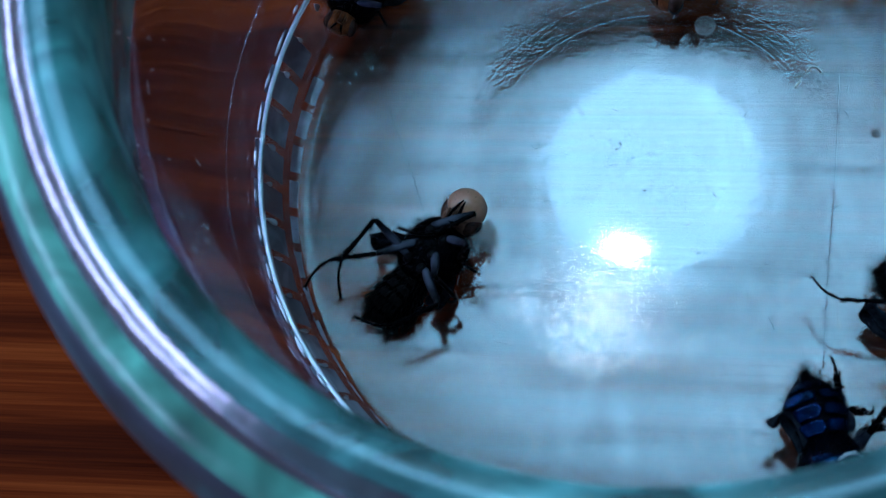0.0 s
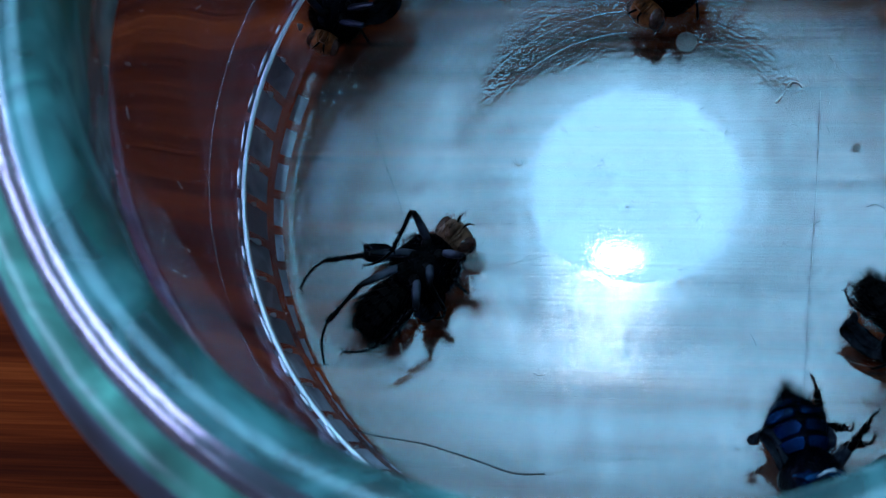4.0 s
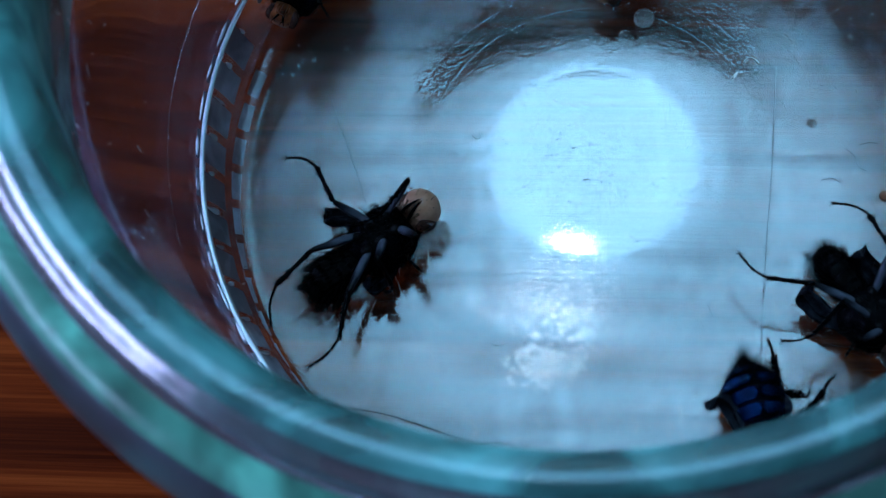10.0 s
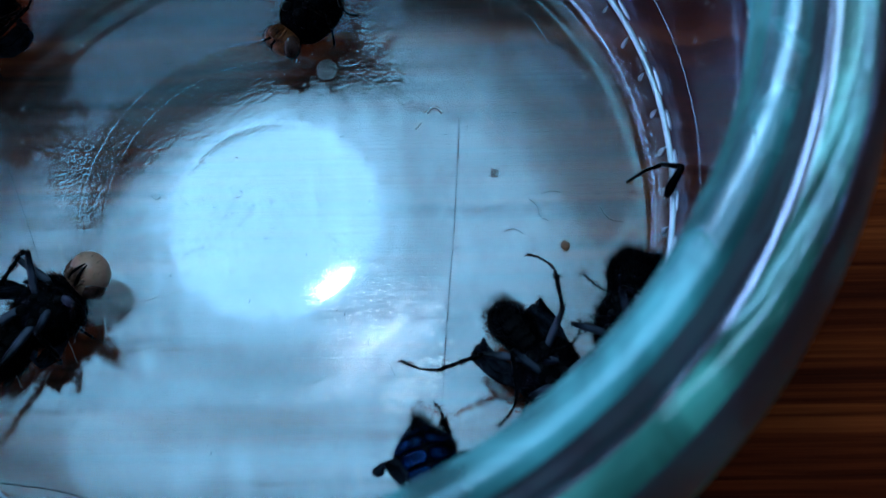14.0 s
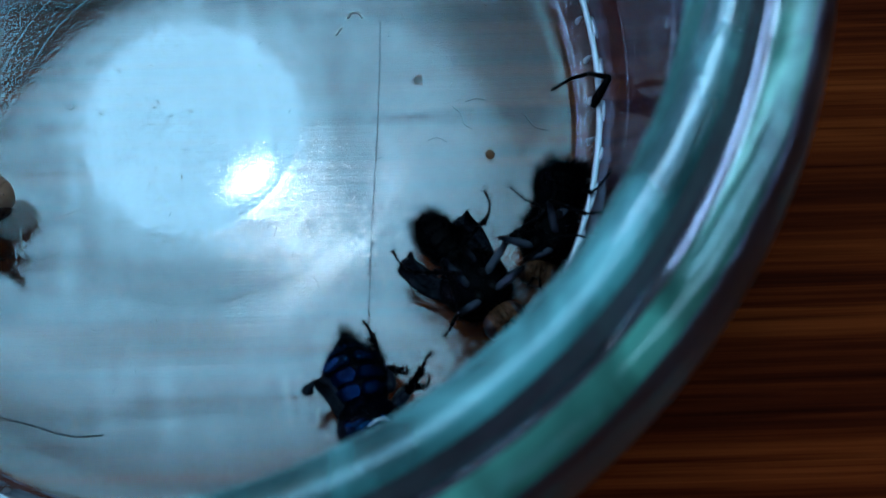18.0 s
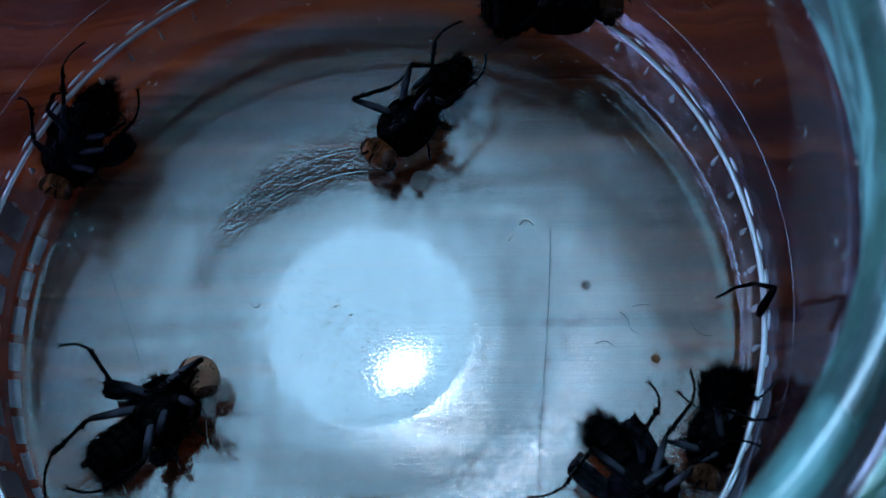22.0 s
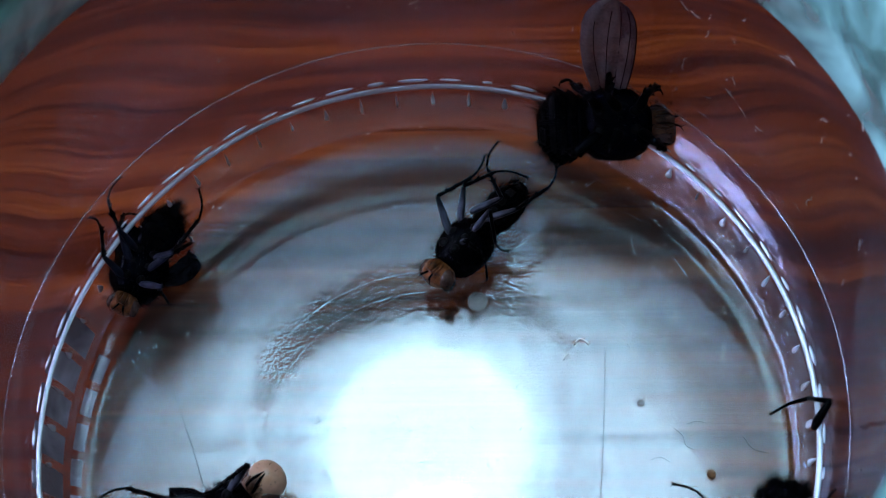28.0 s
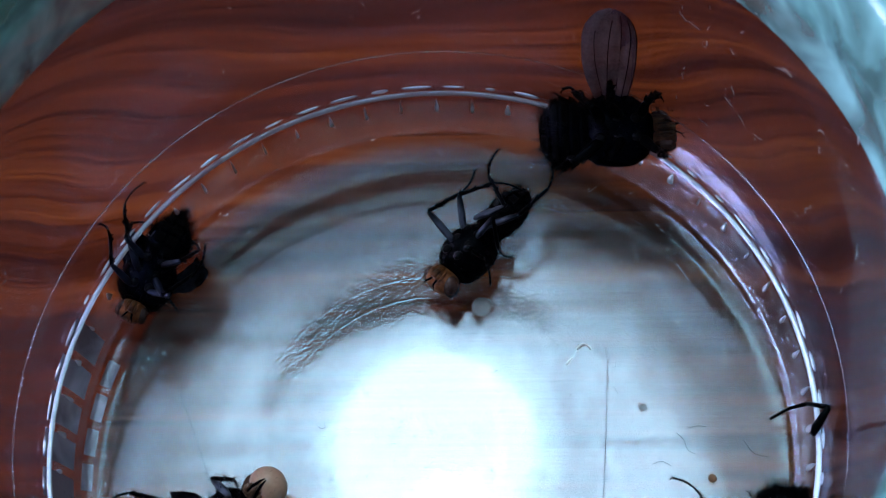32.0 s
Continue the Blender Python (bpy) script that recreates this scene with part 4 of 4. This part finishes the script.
def wing_blade(fly):
    """A whole wing that stands up from the thorax: broad and rounded, with a wrinkled skin and veins."""
    base, tip = Vector((12.35, 22.0, 5.6)) * MM, Vector((12.75, 24.2, 15.2)) * MM
    m = fly.m.inverted() @ bone(base, tip)
    b, n, w, length = bmesh.new(), 22, 12, (tip - base).length

    def at(u, v):
        half = 1.85 * MM * (0.35 + 0.65 * math.sin(math.pi / 2 * min(1, u / 0.62))) * math.sqrt(max(0.02, 1 - max(0, (u - 0.7) / 0.305) ** 2))
        fold = 0.16 * math.sin(9 * v + 2.5 * u) + 0.10 * noise.noise((u * 7, v * 6, 2.0))
        return Vector((u * length, half * v * (1.12 if v > 0 else 0.92) + 0.3 * MM * math.sin(2.4 * u), fold * MM))

    grid = [[b.verts.new(at(i / n, 2 * j / w - 1)) for j in range(w + 1)] for i in range(n + 1)]
    for i in range(n):
        for j in range(w):
            b.faces.new((grid[i][j], grid[i + 1][j], grid[i + 1][j + 1], grid[i][j + 1]))
    bmesh.ops.solidify(b, geom=b.faces[:], thickness=0.03 * MM)
    wing = part("wing", finish(b), MEMBRANE, fly.root, "smoky translucent raised wing", m)
    for v, v1, end, r in ((-1, -1, 0.97, 0.05), (-0.6, -0.75, 0.93, 0.035), (-0.25, -0.35, 0.95, 0.03), (0.15, 0.1, 0.9, 0.028), (0.45, 0.6, 0.8, 0.025)):
        part("vein", tube([at(end * i / 16, v + (v1 - v) * i / 16) for i in range(17)], r * MM, 5), LEG_BLACK, wing)


def motions():
    a, b, e, f = FLIES["A"], FLIES["B"], FLIES["E"], FLIES["F"]
    walk(a.root, [(t, a_body(t)) for t, *_ in A_BODY])
    walk(a.sac, [(t, a.sac_pose(s ** 0.33)) for t, s in A_SAC])
    a.move(("front", "left"), [(0, -15.2, -5.6, 4.0), (1, -15.1, -2.2, 4.0), (2, -18.8, -8.2, 4.0), (3, -17.0, -7.2, 4.0), (5.5, -16.7, -6.5, 4.0), (6, -15.5, -4.4, 4.0), (7, -16.1, -5.1, 4.0), (8, -16.6, -6.0, 4.0), (9, -15.7, -5.8, 4.0), (9.5, -15.1, -6.1, 4.0), (10, -15.3, -6.2, 4.0), (11, -14.8, -5.7, 4.0), (12, -15.6, -4.1, 4.0), (13, -14.6, -5.2, 4.0), (14.5, -12.3, -5.2, 4.0), (21, -15.6, -5.6, 4.0), (22, -14.6, -5.2, 4.0), (24, -11.7, -4.4, 4.0), (25, -12.7, -4.2, 4.0), (28, -15.4, -4.6, 4.0), (32, -12.6, -4.7, 4.0)], a_body)
    a.move(("middle", "left"), [(0, -21.9, -9.9, 4.0), (1, -22.2, -8.5, 4.0), (2, -22.4, -8.2, 4.0), (3, -22.4, -8.1, 4.0), (5.5, -19.0, -8.0, 4.0), (6, -16.9, -6.6, 4.0), (7, -17.0, -7.0, 4.0), (8, -17.3, -7.5, 4.0), (8.5, -19.4, -8.3, 4.0), (9, -21.6, -4.6, 4.0), (9.5, -18.3, -2.7, 4.0), (10, -19.5, -1.6, 4.0), (11, -20.0, -2.3, 4.0), (12, -21.6, -5.7, 4.0), (13, -16.1, -8.2, 4.0), (13.5, -15.6, -8.1, 4.0), (21, -17.1, -6.6, 4.0), (22, -19.4, -2.2, 4.0), (23.5, -19.8, -2.7, 4.0), (25, -21.0, -4.6, 4.0), (28, -21.1, -5.4, 4.0), (32, -21.4, -5.4, 4.0)], a_body)
    a.move(("rear", "left"), [(0, -19.0, -10.4, 4.0), (1, -19.5, -14.3, 4.0), (2, -19.9, -14.2, 4.0), (3, -19.8, -14.0, 4.0), (5.5, -17.6, -12.2, 4.0), (6, -19.9, -13.3, 4.0), (7, -19.2, -13.9, 4.0), (8, -20.4, -12.3, 4.0), (8.5, -21.0, -10.5, 4.0), (9, -21.0, -11.6, 4.0), (9.5, -19.0, -10.7, 4.0), (10, -19.5, -13.0, 4.0), (11, -19.1, -13.5, 4.0), (12, -18.6, -13.7, 4.0), (13, -20.1, -10.6, 4.0), (13.5, -20.1, -12.7, 4.0), (22, -19.4, -12.0, 4.0)], a_body)
    a.move(("rear", "right"), [(0, -18.1, -11.5, 4.0), (1, -18.8, -13.2, 4.0), (2, -18.6, -13.4, 4.0), (3, -18.7, -13.0, 4.0), (5.5, -16.4, -12.4, 4.0), (6, -15.1, -16.2, 4.0), (7, -18.2, -15.0, 4.0), (8, -19.2, -12.4, 4.0), (8.5, -20.0, -11.6, 4.0), (9, -19.4, -11.9, 4.0), (9.5, -12.3, -15.6, 4.0), (10, -17.0, -15.7, 4.0), (11, -17.2, -15.3, 4.0), (12, -14.8, -15.7, 4.0), (13, -18.3, -13.7, 4.0), (13.5, -18.9, -14.0, 4.0), (22, -18.2, -11.4, 4.0)], a_body)
    b.move(("rear", "right"), [(0, 9.6, -8.2, 4.0), (0.5, 9.5, -10.5, 4.0), (2, 11.3, -10.9, 4.0), (3, 12.3, -9.6, 4.0), (5.5, 10.6, -7.3, 4.0), (6, 8.2, -11.5, 4.0), (7, 9.8, -12.6, 4.0), (8, 8.7, -10.4, 4.0), (9, 12.3, -10.9, 4.0), (10, 8.8, -7.5, 4.0), (11, 7.9, -9.9, 4.0), (12, 7.8, -9.3, 4.0), (13, 8.0, -8.9, 4.0), (14, 7.9, -10.6, 4.0), (14.5, 8.6, -13.5, 4.0), (15, 8.6, -13.2, 4.0), (15.5, 8.6, -13.2, 4.0), (17.5, 12.2, -12.1, 4.0), (18, 12.2, -9.1, 4.0), (18.5, 8.4, -7.5, 4.0), (19, 8.4, -10.4, 4.0), (19.5, 8.1, -8.0, 4.0), (20, 8.3, -8.1, 4.0), (20.5, 8.1, -8.4, 4.0), (21, 7.9, -8.8, 4.0), (22, 10.1, -12.1, 4.0), (23, 10.9, -10.1, 4.0), (32, 11.4, -12.3, 4.0)])
    b.move(("rear", "left"), [(5.5, 15.2, -4.3, 4.0), (7, 15.3, -5.6, 4.0), (9, 15.2, -5.4, 4.0), (10, 14.6, -4.2, 4.0), (11, 15.9, -2.8, 4.0), (12, 16.0, -3.7, 4.0), (13, 15.7, -3.9, 4.0), (14, 16.0, -4.0, 4.0), (14.5, 18.1, -7.6, 4.0), (15, 18.6, -7.3, 4.0), (15.5, 17.5, -8.4, 4.0), (17.5, 19.0, -5.8, 4.0), (18, 17.9, -5.5, 4.0), (18.5, 15.6, -4.6, 4.0), (19, 17.3, -2.7, 4.0), (19.5, 16.1, -3.5, 4.0), (20, 16.1, -3.6, 4.0), (20.5, 15.7, -3.6, 4.0), (21, 15.6, -3.7, 4.0), (22, 17.7, -4.7, 4.0), (23, 16.2, -3.6, 4.0), (24, 16.2, -3.8, 4.0), (25, 16.2, -3.6, 4.0), (28, 15.5, -4.1, 4.0), (30, 16.1, -4.2, 4.0), (32, 15.5, -3.3, 4.0)])
    b.move(("middle", "right"), [(7, 14.1, -12.9, 4.0), (8, 13.8, -12.0, 4.0), (9, 13.2, -12.5, 4.0), (10, 11.4, -13.2, 4.0), (11, 13.5, -16.2, 4.0), (12, 14.3, -15.3, 4.0), (13, 14.5, -15.3, 4.0), (14, 14.2, -14.8, 4.0), (14.5, 14.3, -15.2, 4.0), (15, 14.8, -14.7, 4.0), (17.5, 15.6, -17.2, 4.0), (18, 15.3, -14.5, 4.0), (18.5, 14.8, -16.5, 4.0), (19, 17.0, -16.4, 4.0), (19.5, 16.2, -14.8, 4.0), (20, 13.8, -13.4, 4.0), (20.5, 13.8, -13.0, 4.0), (21, 14.8, -13.8, 4.0), (22, 15.1, -12.0, 4.0)])
    b.move(("middle", "left"), [(9, 16.9, -9.4, 4.0), (13, 19.6, -8.3, 4.0), (14, 19.2, -8.2, 4.0), (14.5, 20.0, -5.6, 4.0), (15, 20.7, -5.6, 4.0), (17.5, 21.0, -4.5, 4.0), (18, 23.1, -3.8, 4.0), (18.5, 20.8, -2.8, 4.0), (19, 21.6, -2.8, 4.0), (19.5, 20.1, -5.8, 4.0), (20, 20.2, -5.9, 4.0), (21, 19.8, -7.3, 4.0), (22, 20.3, -3.9, 4.0), (23, 20.3, -3.6, 4.0), (28, 21.9, -3.1, 4.0), (32, 20.4, -4.3, 4.0)])
    f.move(("front", "right"), [(22, 2.9, 16.7, 4.5), (23, 0.6, 15.5, 4.5), (24, 1.5, 14.2, 4.5), (25, 1.3, 15.8, 4.5), (25.5, -3.6, 19.4, 4.5), (27.5, -0.5, 15.1, 4.5), (28, 3.8, 19.3, 4.5), (29, 3.1, 20.9, 4.5), (30, 3.2, 19.2, 4.5), (32, 2.9, 18.7, 4.5)], None, (-0.7, 15.6, 5.0))
    f.move(("middle", "right"), [(22, 7.3, 15.0, 4.5), (23, 7.0, 15.6, 4.5), (24, 8.0, 17.4, 4.5), (25, 6.7, 19.2, 4.5), (25.5, 5.2, 19.0, 4.5), (28, 6.8, 17.5, 4.5), (32, 6.4, 16.9, 4.5)], None, (2.0, 16.9, 6.5))
    f.move(("rear", "right"), [(22, 6.0, 19.9, 4.5), (23, 4.2, 20.7, 4.5), (24, 5.9, 21.1, 4.5), (25, 1.4, 19.7, 4.5), (25.5, -0.3, 20.0, 4.5), (27.5, 3.2, 20.7, 4.5), (28, 4.6, 20.4, 4.5), (29, 4.9, 20.5, 4.5), (30, 5.1, 20.7, 4.5), (32, 4.4, 20.3, 4.5)], None, (4.9, 17.4, 5.0))
    f.move(("rear", "left"), [(22, 7.7, 17.4, 4.5), (23, 7.6, 20.9, 4.5), (24, 8.9, 20.8, 4.5), (25, 8.9, 19.1, 4.5), (25.5, 7.7, 19.6, 4.5), (28, 8.7, 18.5, 4.5), (32, 8.2, 19.0, 4.5)], None, (5.9, 14.2, 5.5))
    e.move(("front", "right"), [(22, -23.5, 14.5, 6.0), (23, -23.6, 14.2, 6.0), (25, -24.4, 12.7, 6.0), (28, -23.6, 14.5, 6.0), (32, -23.5, 14.7, 6.0)])
    e.move(("middle", "right"), [(22, -18.9, 18.1, 6.0), (23, -19.3, 18.3, 6.0), (25, -20.1, 18.8, 6.0), (28, -21.8, 17.7, 6.0), (32, -20.3, 17.7, 6.0)])
    e.move(("middle", "left"), [(22, -14.9, 14.5, 6.0), (23, -14.8, 14.7, 6.0), (25, -18.2, 16.6, 6.0), (27.5, -16.2, 15.1, 6.0), (28, -15.5, 16.1, 6.0), (28.5, -14.9, 17.5, 6.0), (29, -14.7, 12.6, 6.0), (32, -15.2, 12.5, 6.0)])
    walk(HAIR, [(0, pose(-0.002, -0.006, 0)), (2, pose(-0.002, -0.006, 0)), (2.6, pose(0, 0, 0)), (32, pose(0, 0, 0))])


room()
ceiling_lamp()
table()
jar()
FLIES = flies()
wing_blade(FLIES["G"])


# ---- what lies on the jar's floor ----
LINT = mat("pale_lint", (0.7, 0.7, 0.68), 0.6)
SCRATCH = mat("dark_scratch", (0.02, 0.02, 0.025), 0.7)
CRUMB = mottled("orange_crumb", (0.12, 0.035, 0.012), (0.40, 0.17, 0.06), 2500, 0.6, relief=0.0001)
BEAD = mottled("pale_bead", (0.42, 0.42, 0.38), (0.58, 0.58, 0.53), 900, 0.25, Alpha=0.35)
STAIN = mottled("brown_spot", (0.10, 0.06, 0.05), (0.22, 0.15, 0.12), 1500, 0.6, Alpha=0.35)


def thread(name, label, pts, r, material, category="fibre"):
    """A fine fibre over points in mm, laid on the jar's floor."""
    pts = [Vector((x, y, floor_z(math.hypot(x, y)) + r * 1.1 + (z[0] if z else 0))) for x, y, *z in pts]
    fine = []
    for i in range(len(pts) - 1):
        p0, p1, p2, p3 = pts[max(i - 1, 0)], pts[i], pts[i + 1], pts[min(i + 2, len(pts) - 1)]
        for s in range(5):
            u = s / 5
            fine.append(0.5 * ((2 * p1) + (p2 - p0) * u + (2 * p0 - 5 * p1 + 4 * p2 - p3) * u * u + (3 * p1 - p0 - 3 * p2 + p3) * u ** 3) * MM)
    fine.append(pts[-1] * MM)
    return tagged(part(name, tube(fine, r * MM, 6), material), label, category)


HAIR = thread("hair", "long thin dark hair on the jar floor", [(-17.4, -16.8), (-15.5, -17.0), (-12.5, -17.4), (-9.3, -18.3), (-7.0, -19.0), (-5.1, -18.95)], 0.045, SCRATCH, "hair")
thread("scratch_line", "thin dark fibre stuck to the glass floor", [(-17.6, 4.1), (-16.6, 1.6), (-15.6, -0.9), (-14.8, -3.1)], 0.028, SCRATCH)
thread("scratch_line", "straight thin dark fibre on the glass floor", [(11.8, 6.7), (11.5, 0), (11.0, -7), (10.6, -14.2)], 0.025, SCRATCH)
thread("lint", "small pale curl of lint on the glass floor", [(9.75, 7.0), (10.0, 7.35), (10.4, 7.3), (10.65, 7.0)], 0.07, LINT, "lint")
thread("lint", "small pale fleck of lint on the glass floor", [(9.0, 5.9), (9.2, 6.2), (9.35, 6.35)], 0.06, LINT, "lint")
for pts in ([(-8.0, 1.75), (-7.7, 1.45), (-7.4, 1.6), (-7.5, 1.85)], [(7.4, -9.6), (7.6, -10.0), (7.75, -10.4)], [(-6.1, -12.5), (-5.7, -12.65), (-5.3, -12.55)],
            [(16.2, 0.9), (16.7, 0.4), (16.9, -0.3), (17.4, -0.6)], [(20.6, 0.2), (21.2, -0.7), (22.1, -0.95)], [(14.6, -1.2), (15.2, -1.05), (15.8, -1.4)], [(17.0, 1.2), (17.6, 1.35), (18.2, 1.25)],
            [(-7.9, 11.2), (-7.5, 11.0), (-7.0, 11.2)], [(-7.5, 11.4), (-7.45, 10.9), (-7.6, 10.6)], [(-11.9, -13.2), (-11.7, -13.1)], [(12.3, 5.7), (12.4, 6.1)]):
    thread("fibre", "tiny dark curled fibre on the glass floor", pts, 0.032, SCRATCH)


def blob(name, label, category, x, y, r, flat, material, seed=0):
    b = bmesh.new()
    bmesh.ops.create_icosphere(b, subdivisions=3, radius=r * MM)
    for v in b.verts:
        v.co += noise.noise_vector(v.co * 900 + Vector((seed, 0, 0))) * r * MM * 0.12
        v.co.z *= flat
    low = min(v.co.z for v in b.verts)
    return tagged(part(name, finish(b), material, at=pose(x * MM, y * MM, floor_z(math.hypot(x, y)) * MM - low)), label, category)


blob("bead", "pale round translucent bead on the glass floor", "bead", 3.15, 10.2, 0.72, 0.3, BEAD)
blob("crumb", "small orange brown crumb on the glass floor", "crumb", 18.4, -2.35, 0.3, 0.6, CRUMB, 3)
blob("brown_spot", "faint brown dried spot on the glass floor", "stain", 14.05, 2.73, 0.3, 0.05, STAIN, 5)


def lost_leg():
    """A leg that lies apart, bent over the foot of the wall."""
    leg = tagged(new("loose_leg"), "loose black insect leg bent on the foot of the jar wall", "leg")
    pts = [Vector((22.3, 1.35, 1.05)), Vector((23.4, 1.55, 2.5)), Vector((24.3, 1.2, 4.3)), Vector((25.3, 0.3, 6.1)), Vector((24.6, -0.6, 4.9)), Vector((24.4, -1.0, 4.6))]
    part("tarsus", tube([p * MM for p in pts[:3]], [0.1 * MM, 0.12 * MM, 0.15 * MM], 7), LEG_BLACK, leg)
    part("tibia", tube([p * MM for p in pts[2:4]], [0.15 * MM, 0.19 * MM], 7), LEG_BLACK, leg)
    part("femur", tube([p * MM for p in pts[3:]], [0.2 * MM, 0.32 * MM, 0.2 * MM], 8), LEG_BLACK, leg)


def dust():
    """Specks of dust over the jar's floor and lower wall."""
    rng, dark, pale = random.Random(7), bmesh.new(), bmesh.new()
    for i in range(2600):
        r, a = 24.5 * math.sqrt(rng.random()), rng.uniform(0, 6.283)
        x, y = r * math.cos(a), r * math.sin(a)
        p = Vector((x, y, floor_z(r) + 0.02)) * MM
        d = (math.cos(a * 7.3), math.sin(a * 7.3), 0.05)
        spike(dark if rng.random() < 0.7 else pale, p, d, rng.choice((0.06, 0.08, 0.1, 0.12, 0.2, 0.35)) * MM, rng.uniform(0.015, 0.045) * MM)
    tagged(part("dust", finish(dark, False), SCRATCH), "dark dust specks over the glass floor", "dust", kind="stuff")
    tagged(part("dust", finish(pale, False), LINT), "pale dust specks over the glass floor", "dust", kind="stuff")


def scratches():
    """Fine pale scratches in the glass floor, most of them in the half that was rubbed."""
    rng, b = random.Random(31), bmesh.new()
    for a0, a1, r0, r1, count in ((-150, -35, 11, 21, 150), (15, 75, 15, 22, 14), (-30, 15, 16, 22, 14), (170, 235, 8, 14, 40)):
        for i in range(count):
            r, a = rng.uniform(r0, r1), radians(rng.uniform(a0, a1))
            way, step, pts = rng.choice((a + 1.57, 0.4, 1.9, rng.uniform(0, 6.28))), rng.uniform(0.12, 0.45), []
            x, y = r * math.cos(a), r * math.sin(a)
            for j in range(5):
                pts.append(Vector((x, y, floor_z(math.hypot(x, y)) + 0.02)) * MM)
                way += rng.uniform(-0.15, 0.15)
                x, y = x + step * math.cos(way), y + step * math.sin(way)
            tube(pts, rng.uniform(0.005, 0.013) * MM, 4, b)
    tagged(part("scratches", finish(b, False), LINT), "fine pale scratches in the glass floor", "scratches", kind="stuff")


def wall_marks():
    """Pale lint and short scratches on the jar's inner wall."""
    rng, b = random.Random(19), bmesh.new()
    for a0, a1, count in ((160, 205, 30), (20, 70, 44), (-20, 20, 26), (75, 130, 26)):
        for i in range(count):
            z = rng.uniform(8.5, 26)
            r = float(np.interp(z, [8.6, 11, 15, 19, 23, 26.5], [26.5, 26.8, 27.2, 27.5, 27.4, 27.0])) - 0.05
            a = radians(rng.uniform(a0, a1))
            p = Vector((r * math.cos(a), r * math.sin(a), z)) * MM
            d = Vector((-math.sin(a), math.cos(a), 0)) * rng.uniform(-0.5, 0.5) + Vector((0, 0, rng.uniform(0.2, 1.0)))
            spike(b, p, d, rng.choice((0.12, 0.15, 0.2, 0.3, 0.5, 0.8)) * MM, rng.uniform(0.02, 0.045) * MM)
    # curled lint
    for a0, a1, count in ((28, 62, 14), (-8, 28, 6), (62, 110, 5), (165, 200, 5)):
        for i in range(count):
            z, a = rng.uniform(9, 24), radians(rng.uniform(a0, a1))
            way, pts = rng.uniform(0, 6.283), []
            for j in range(6):
                r = float(np.interp(z, [8.6, 11, 15, 19, 23, 26.5], [26.5, 26.8, 27.2, 27.5, 27.4, 27.0])) - 0.06
                pts.append(Vector((r * math.cos(a), r * math.sin(a), z)) * MM)
                way += rng.uniform(-0.9, 0.9)
                a, z = a + 0.16 * math.cos(way) / 27, z + 0.16 * math.sin(way)
            tube(pts, rng.uniform(0.012, 0.026) * MM, 4, b)
    tagged(part("lint", finish(b, False), LINT), "pale lint and scratches on the jar wall", "lint", kind="stuff")


lost_leg()
dust()
scratches()
wall_marks()

motions()
